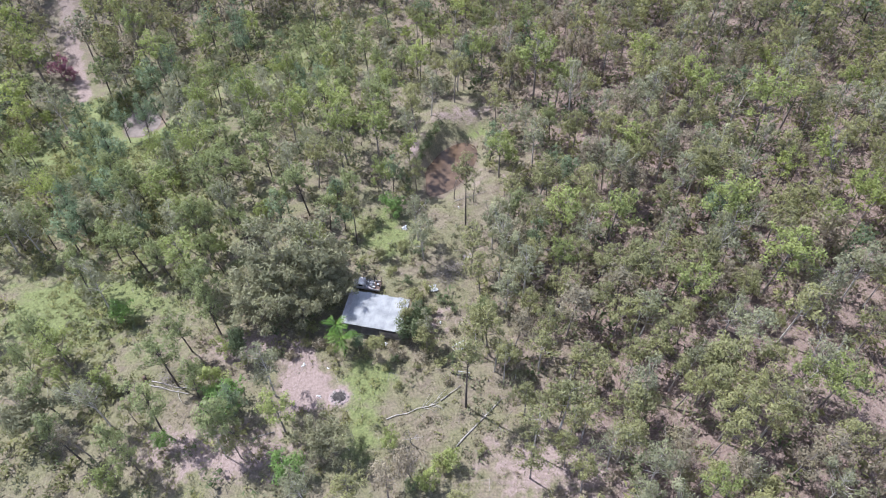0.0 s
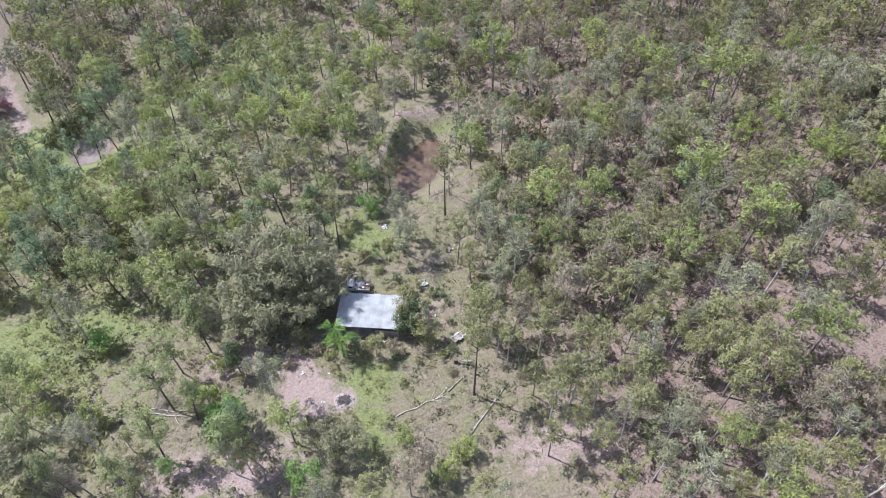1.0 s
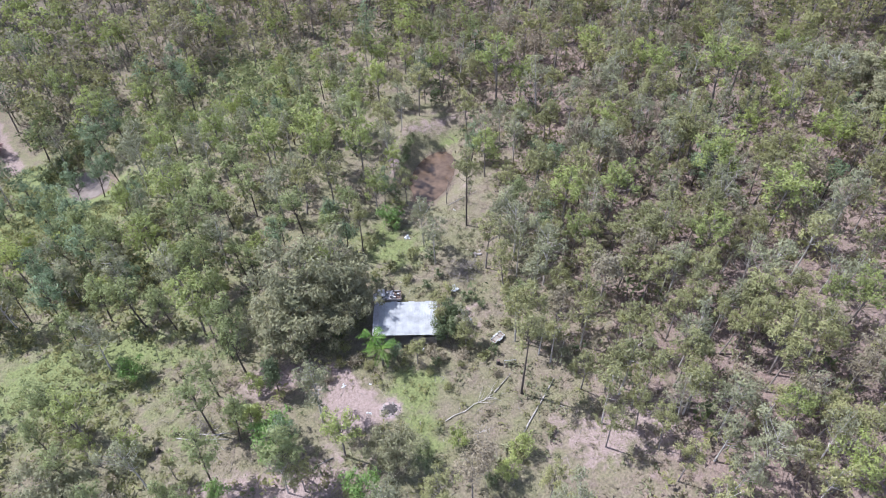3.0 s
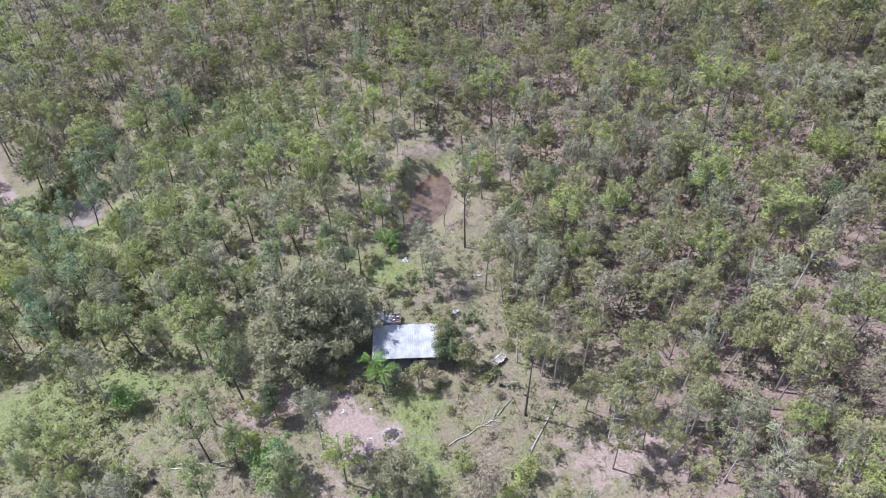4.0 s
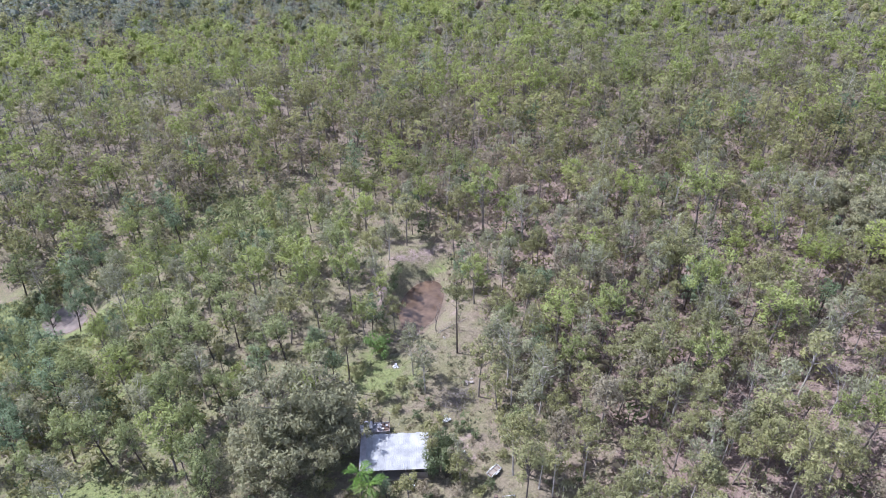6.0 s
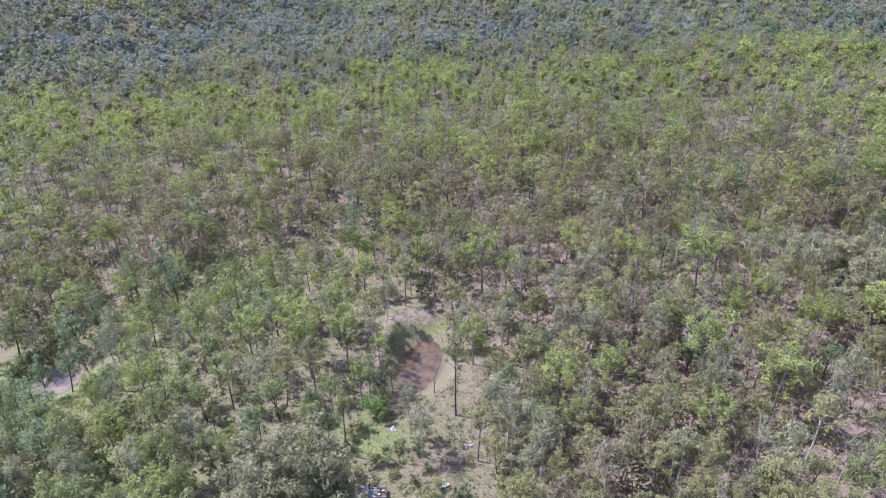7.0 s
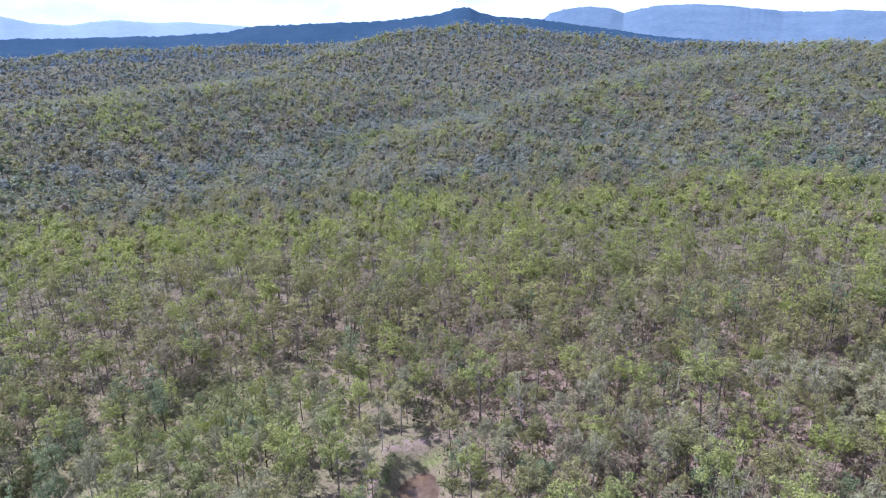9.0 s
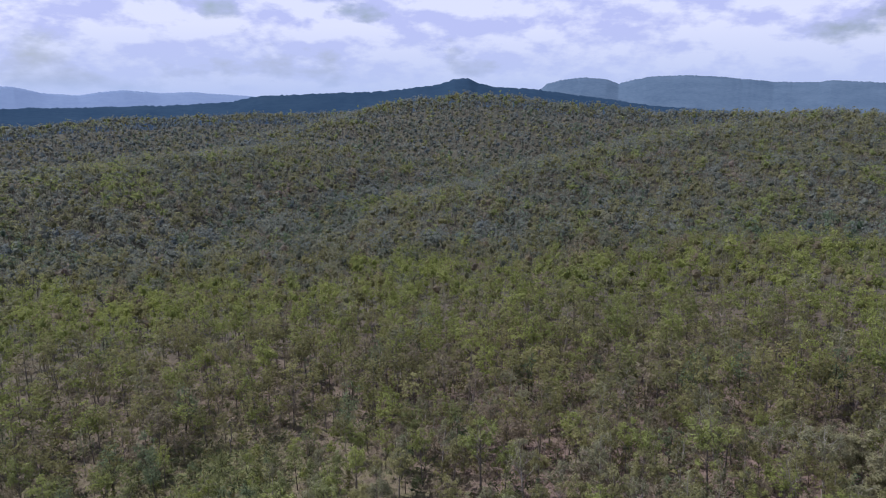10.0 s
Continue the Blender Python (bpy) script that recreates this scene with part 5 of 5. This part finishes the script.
fallen(-44.2, 50.9, -37.0, 48.9, 0.085, 0.06, "bleached fallen trunk beside bare soil", 2, DEADWOOD, 6)
fallen(-43.8, 51.4, -36.2, 49.6, 0.075, 0.05, "bleached fallen trunk beside bare soil", 2, DEADWOOD, 7)
fallen(-26.4, 41.6, -23.2, 42.6, 0.09, 0.06, "pale stick of dead wood on bare soil", 0, LOGWOOD, 8)
fallen(38, 52, 44, 49, 0.12, 0.06, "bleached fallen branch among the trees", 4, LOGWOOD, 9)
fallen(31, 45, 37, 43, 0.14, 0.09, "dark fallen trunk on leaf litter", 1, BARK_DARK, 10)
fallen(22, 39, 28, 37.5, 0.13, 0.08, "dark fallen trunk on leaf litter", 2, BARK_DARK, 11)
fallen(47, 60, 52, 57, 0.10, 0.05, "bleached fallen branch among the trees", 5, LOGWOOD, 12)
fallen(3, 87, 9, 89, 0.06, 0.03, "dead branch on the dam bank", 3, LOGWOOD, 13)
fallen(14, 76, 20, 74, 0.12, 0.07, "fallen branch among the trees", 3, LOGWOOD, 14)


def stump(x, y, h, r0, mat, label):
    top = thing("stump", x, y, 0, label, "stump", "stumps")
    part("body", rod([(0, 0, -0.2), (0.03, 0, h * 0.5), (0.06, 0.04, h)], [r0 * 1.3, r0, r0 * 0.85], 9), mat, top, smooth=True)


stump(-46.6, 49.6, 0.9, 0.28, BARK_DARK, "short dark burnt stump in dry grass")
stump(-44.6, 51.7, 0.8, 0.3, RUST, "reddish rotten stump beside the fallen trunks")


def dead_tree(x, y, height, spread, seed, mat, label):
    """A leafless tree: forking bare limbs."""
    r = np.random.RandomState(seed)
    pieces = []

    def limb(p, way, ln, rad, depth):
        q = p + way * ln
        bend = (p + q) / 2 + r.randn(3) * 0.05 * ln
        pieces.append(tube([p, bend, q], [rad, rad * 0.8, rad * 0.6], 6 if depth < 2 else 4))
        if depth < 4:
            for _ in range(3 if depth else 2):
                w = way + r.randn(3) * 0.42 * spread
                w[2] = abs(w[2]) + 0.25
                limb(q if depth else bend * 0.4 + q * 0.6, w / np.linalg.norm(w), ln * r.uniform(0.5, 0.75), rad * 0.52, depth + 1)
    limb(np.array([0, 0, -0.3]), np.array([0.08, 0.03, 1.0]), height * 0.42, 0.012 * height + 0.05, 0)
    top = thing("dead_tree", x, y, seed * 50, label, "dead tree", "dead trees")
    ob = new("trunk", mesh_from("trunk", *joined(pieces), mat, smooth=True))
    ob.parent = top


dead_tree(36.0, 44.5, 9, 1.0, 2, BARK_GREY, "leafless grey-brown dead tree with fine twigs")
dead_tree(-3.5, 40.5, 5.5, 0.9, 3, DEADWOOD, "small bare bleached sapling")
dead_tree(66.0, 82.5, 15, 0.8, 4, DEADWOOD, "white-limbed dead eucalypt above the canopy")
dead_tree(52.5, 50.0, 9, 1.1, 5, DEADWOOD, "bleached dead tree with pale limbs")
dead_tree(58.0, 62.0, 10, 1.1, 6, DEADWOOD, "bleached dead tree with pale limbs")
dead_tree(-30.0, 148.0, 11, 1.0, 7, BARK_GREY, "bare purplish-grey dead tree")
dead_tree(3.0, 88.0, 6.5, 0.7, 8, BARK_GREY, "thin dead sapling by the dam")
dead_tree(6.5, 86.5, 6, 0.7, 9, BARK_GREY, "thin dead sapling by the dam")
dead_tree(69.0, 103.0, 13, 0.9, 10, BARK_GREY, "grey dead tree among dense bush")


def rubbish(x, y, label, seed, pieces, mat, size):
    r = np.random.RandomState(seed)
    top = thing("rubbish_pile", x, y, 0, label, "rubbish", "rubbish about the clearing")
    for i in range(pieces):
        a, b, c = size * r.uniform(0.4, 1), size * r.uniform(0.3, 0.8), size * r.uniform(0.05, 0.35)
        m = pose(r.uniform(-1, 1) * size, r.uniform(-1, 1) * size, c / 2 + 0.06, r.uniform(-14, 14), r.uniform(-14, 14), r.uniform(0, 360))
        part("scrap", boxed(-a / 2, a / 2, -b / 2, b / 2, -c / 2, c / 2, 0.02, m=m), mat, top)


rubbish(-5.6, 80.6, "dumped crumpled white sheeting in green grass", 2, 7, WHITE, 0.6)
rubbish(-0.6, 67.0, "pile of pale scrap sheet among brush", 3, 8, GALV, 0.8)
rubbish(-17.6, 48.0, "few broken white scraps on bare soil", 4, 4, WHITE, 0.35)
rubbish(-16.8, 52.8, "few broken white scraps in green grass", 5, 3, WHITE, 0.3)
rubbish(-8.3, 57.0, "white bucket and scraps before the shed", 6, 4, WHITE, 0.4)
rubbish(0.2, 60.4, "pale scraps on bare soil near the shed", 7, 5, WHITE, 0.35)
rubbish(-20.5, 53.6, "pale stones and scraps at the edge of the clearing", 8, 4, WHITE, 0.35)
rubbish(5.0, 73.6, "pale rock heap beside brush", 9, 4, STONE, 0.7)
rubbish(3.5, 85.5, "white scrap on the dam bank", 10, 2, WHITE, 0.4)


def brush_heap(x, y, size, seed):
    r = np.random.RandomState(seed)
    top = thing("brush_heap", x, y, 0, "heap of dead grey-brown brush and branches", "brush heap", "brush heaps")
    pieces = []
    for _ in range(150):
        a = r.uniform(0, 6.28)
        p = np.array([r.randn() * size * 0.45, r.randn() * size * 0.45, r.uniform(0, 0.35 * size)])
        q = p + np.array([math.cos(a), math.sin(a), r.uniform(-0.3, 0.5)]) * size * r.uniform(0.3, 0.8)
        q[2] = max(q[2], 0)
        pieces.append(tube([p, q], [0.03, 0.012], 3))
    ob = new("brushwood", mesh_from("brushwood", *joined(pieces), BARK_GREY))
    ob.parent = top
    ob["kind"] = "stuff"


brush_heap(1.5, 69.5, 2.2, 1)
brush_heap(3.2, 71.0, 1.8, 2)
brush_heap(-4.5, 37.5, 2.2, 3)
brush_heap(-40.5, 51.5, 1.8, 4)
brush_heap(27.0, 40.0, 2.0, 5)

tree("pink_bush", -91.5, 141.5, 5.5, 0, group="flowering bushes")
tree("pink_bush", -89.5, 139.0, 3.5, 1, group="flowering bushes")
for count in range(12):
    # dark shrubs added along the dam's steep bank, standing in for its shaded earth
    tree("shrub_green", -76.5 + 0.75 * count, 123.0 + 0.95 * count, 2.2 + 0.3 * (count % 3), count % 3, group="shrubs on the dam bank")

# dark shrubs added for the shaded bank of the brown dam
for count in range(11):
    tree("shrub_green", -4.6 + 0.44 * count + 0.3 * (count % 3), 97.0 + 1.05 * count, 1.4 + 0.3 * (count % 3), count % 3, group="shrubs on the dam bank")

# shrubs about the clearing, one by one
for count, (sx, sy, sh) in enumerate([(-6.5, 53.8, 1.7), (-1.8, 56.0, 2.2), (0.4, 53.0, 1.8), (2.2, 53.6, 2.0), (-19.5, 59.5, 2.0), (-25, 55.5, 1.8), (-12.6, 56.4, 1.9),
                                      (-6.2, 75.5, 2.4), (-10, 73.5, 2.2), (-3.0, 74.2, 2.4), (-12.5, 80, 2.4), (-7.5, 84.5, 2.6), (-2.5, 70.2, 2.0), (-5.8, 49.6, 1.3),
                                      (-33.5, 52.2, 1.8), (-36.5, 53, 2.0), (-48, 62, 1.5), (-52, 58, 1.4), (-3.6, 34.5, 2.0), (0.8, 36.6, 2.2), (6.2, 39.2, 1.6), (-3.5, 60.5, 2.4), (-2.8, 58.3, 2.0), (-1.2, 62.2, 2.2), (0.6, 64.6, 2.0), (-3.8, 65.5, 2.5),
                                      (-1.6, 66.6, 2.2), (2.6, 62.6, 1.6), (5.6, 58.2, 1.8), (6.6, 61, 2.2), (-5.0, 68.2, 2.2)]):
    tree("shrub_green" if count % 3 == 0 else "shrub", sx, sy, sh, count % 3, group="shrubs about the clearing")

for count, (sx, sy, sh) in enumerate([(-7.4, 70.6, 1.6), (-9.0, 53.8, 1.6), (-11.2, 55, 1.3), (-7.2, 56.2, 1.6), (-3.0, 52.4, 1.4), (1.6, 49.8, 1.2), (7.2, 64.5, 2.2), (8.5, 55.5, 2.0), (-12.8, 72.2, 2.0), (-16.5, 73.5, 2.2)]):
    tree("shrub_dry" if count % 2 else "shrub", sx, sy, sh, count % 3, group="shrubs about the clearing")
tree("grey_gum", -17.8, 66.4, 12, 1)
# growth close before the shed
tree("oak", -12.0, 55.6, 4.6, 1)
for count, (sx, sy) in enumerate([(8.5, 51.6), (9.8, 49.9), (5.9, 54.8), (17.1, 42.1), (18.0, 40.0), (15.0, 51.4), (24.1, 36.8), (13.1, 38.5), (33.0, 47.0), (41.0, 43.5), (29.5, 56.0)]):
    tree("stem_gum", sx, sy, 9.5 + 1.3 * (count % 4), count % 3)
tree("grey_gum", -1.8, 57.2, 7.6, 1)
tree("thick_bush", -2.8, 60.4, 5.6, 1)
tree("sapling", -1.6, 55.6, 7.0, 2)
for count, (sx, sy, sh) in enumerate([(-8.6, 56.6, 1.5), (-6.6, 55.2, 1.7), (-10.4, 56.9, 1.6), (-5.4, 54.3, 1.5), (-16.6, 55.6, 1.8), (-18.2, 56.8, 1.6), (-7.8, 52.3, 1.2), (-2.4, 53.9, 1.6), (-20.5, 57.0, 1.8), (-22.5, 55.0, 1.6)]):
    tree("shrub_dry" if count % 2 else "shrub", sx, sy, sh, count % 3, group="shrubs about the clearing")


def ground_growth():
    """Tussocks, dry weeds and low brush over the clearing and between the near trees."""
    def keep(x, y, r):
        soil = bump_at(x, y, -18.5, 49.3, 4.2, 3.0) + bump_at(x, y, -14.6, 47.9, 2.2, 2.0) + bump_at(x, y, 2, 97.5, 8, 11, -14) + 1.2 * bump_at(x, y, -66, 120.5, 7, 7)
        house = (np.abs(x + 9.6) < 5.6) & (np.abs(y - 61.2) < 4.4)
        return (soil < 0.35) & ~house & (roll_noise(x / 2.6, y / 2.6, 31) > r.uniform(-0.9, 0.9, len(x)))
    x, y, r = scatter(41, 34, 150, 1.35, -50, 70, keep)
    near = (x > -110) & (x < 80) & ((y < 92) | (x < -48)) & (along(x, y, TRACK) > 2.2)
    x, y = x[near], y[near]
    green = roll_noise(x / 7, y / 7, 33) + 0.5 * r.randn(len(x)) - 0.02 * x
    kinds = [["dry_tussock", "grey_tussock", "tussock", "tussock"][int(np.clip(1.6 + 1.2 * g, 0, 3))] for g in green]
    forest_stuff("ground_growth", np.stack([x, y, r.uniform(0.25, 0.95, len(x)) * r.uniform(0.6, 1.2, len(x)) * np.where(x < -48, 1.7, 1)], 1), kinds, 6, 0.27, 3, 1.35, 1, "tussocks, dry weeds and low brush in the clearing")


ground_growth()


# ---------------------------------------------------------------- grass, one mesh of many tufts


def build_grass():
    r = np.random.RandomState(9)
    n = 46000
    x, y = r.uniform(-80, 75, n), r.uniform(28, 115, n)
    o = open_ground(x, y)
    bare = bump_at(x, y, -19.5, 49.5, 4, 3) + bump_at(x, y, -14.5, 48, 2.6, 2) + bump_at(x, y, 2, 97.5, 8, 11, -14) + bump_at(x, y, -66, 120.5, 8, 8)
    shed = (np.abs(x + 9.6) < 5.2) & (np.abs(y - 61.2) < 4.2)
    ok = (o > r.uniform(-0.35, 0.9, n)) & (bare < 0.4) & ~shed
    x, y = x[ok], y[ok]
    z = land(x, y)
    verts, faces = [], []
    for k in range(4):
        a = r.uniform(0, 6.28, len(x))
        h = r.uniform(0.06, 0.24, len(x))
        ux, uy = np.cos(a), np.sin(a)
        w = 0.055 * r.uniform(0.6, 1.5, len(x))
        lx, ly = r.randn(len(x)) * 0.16, r.randn(len(x)) * 0.16
        bx, by = x + r.randn(len(x)) * 0.15, y + r.randn(len(x)) * 0.15
        verts.append(np.stack([np.stack([bx - ux * w, by - uy * w, z - 0.05], 1), np.stack([bx + ux * w, by + uy * w, z - 0.05], 1), np.stack([bx + lx, by + ly, z + h], 1)], 1).reshape(-1, 3))
    verts = np.concatenate(verts)
    faces = np.arange(len(verts)).reshape(-1, 3)
    tint = np.repeat(np.tile(0.5 + 0.5 * roll_noise(x / 6, y / 6, 8), 4), 3)
    straw = foliage("dry_grass", (0.11, 0.112, 0.045), (0.235, 0.215, 0.12), tint_from="attribute")
    tagged(new("grass", mesh_from("grass", verts, faces, straw, dict(tint=tint))), "dry tufted grass over the clearing", "grass", kind="stuff")


build_grass()


def build_twigs():
    """Fallen twigs and bark over the woodland floor."""
    r = np.random.RandomState(77)
    pieces = []
    for _ in range(1300):
        x, y = r.uniform(-60, 70), r.uniform(30, 105)
        if abs(x + 9.6) < 5.5 and abs(y - 61.2) < 4.5:
            continue
        a, ln, rad = r.uniform(0, 6.28), r.uniform(0.4, 1.7), r.uniform(0.012, 0.032)
        q = (x + math.cos(a) * ln, y + math.sin(a) * ln)
        pieces.append(tube([(x, y, land1(x, y) + rad), (q[0], q[1], land1(*q) + rad + r.uniform(0, 0.25))], [rad, rad * 0.5], 3))
    v, f = joined(pieces)
    tagged(new("fallen_twigs", mesh_from("fallen_twigs", v, f, LOGWOOD)), "bleached fallen twigs and bark on the ground", "twigs", kind="stuff")


build_twigs()
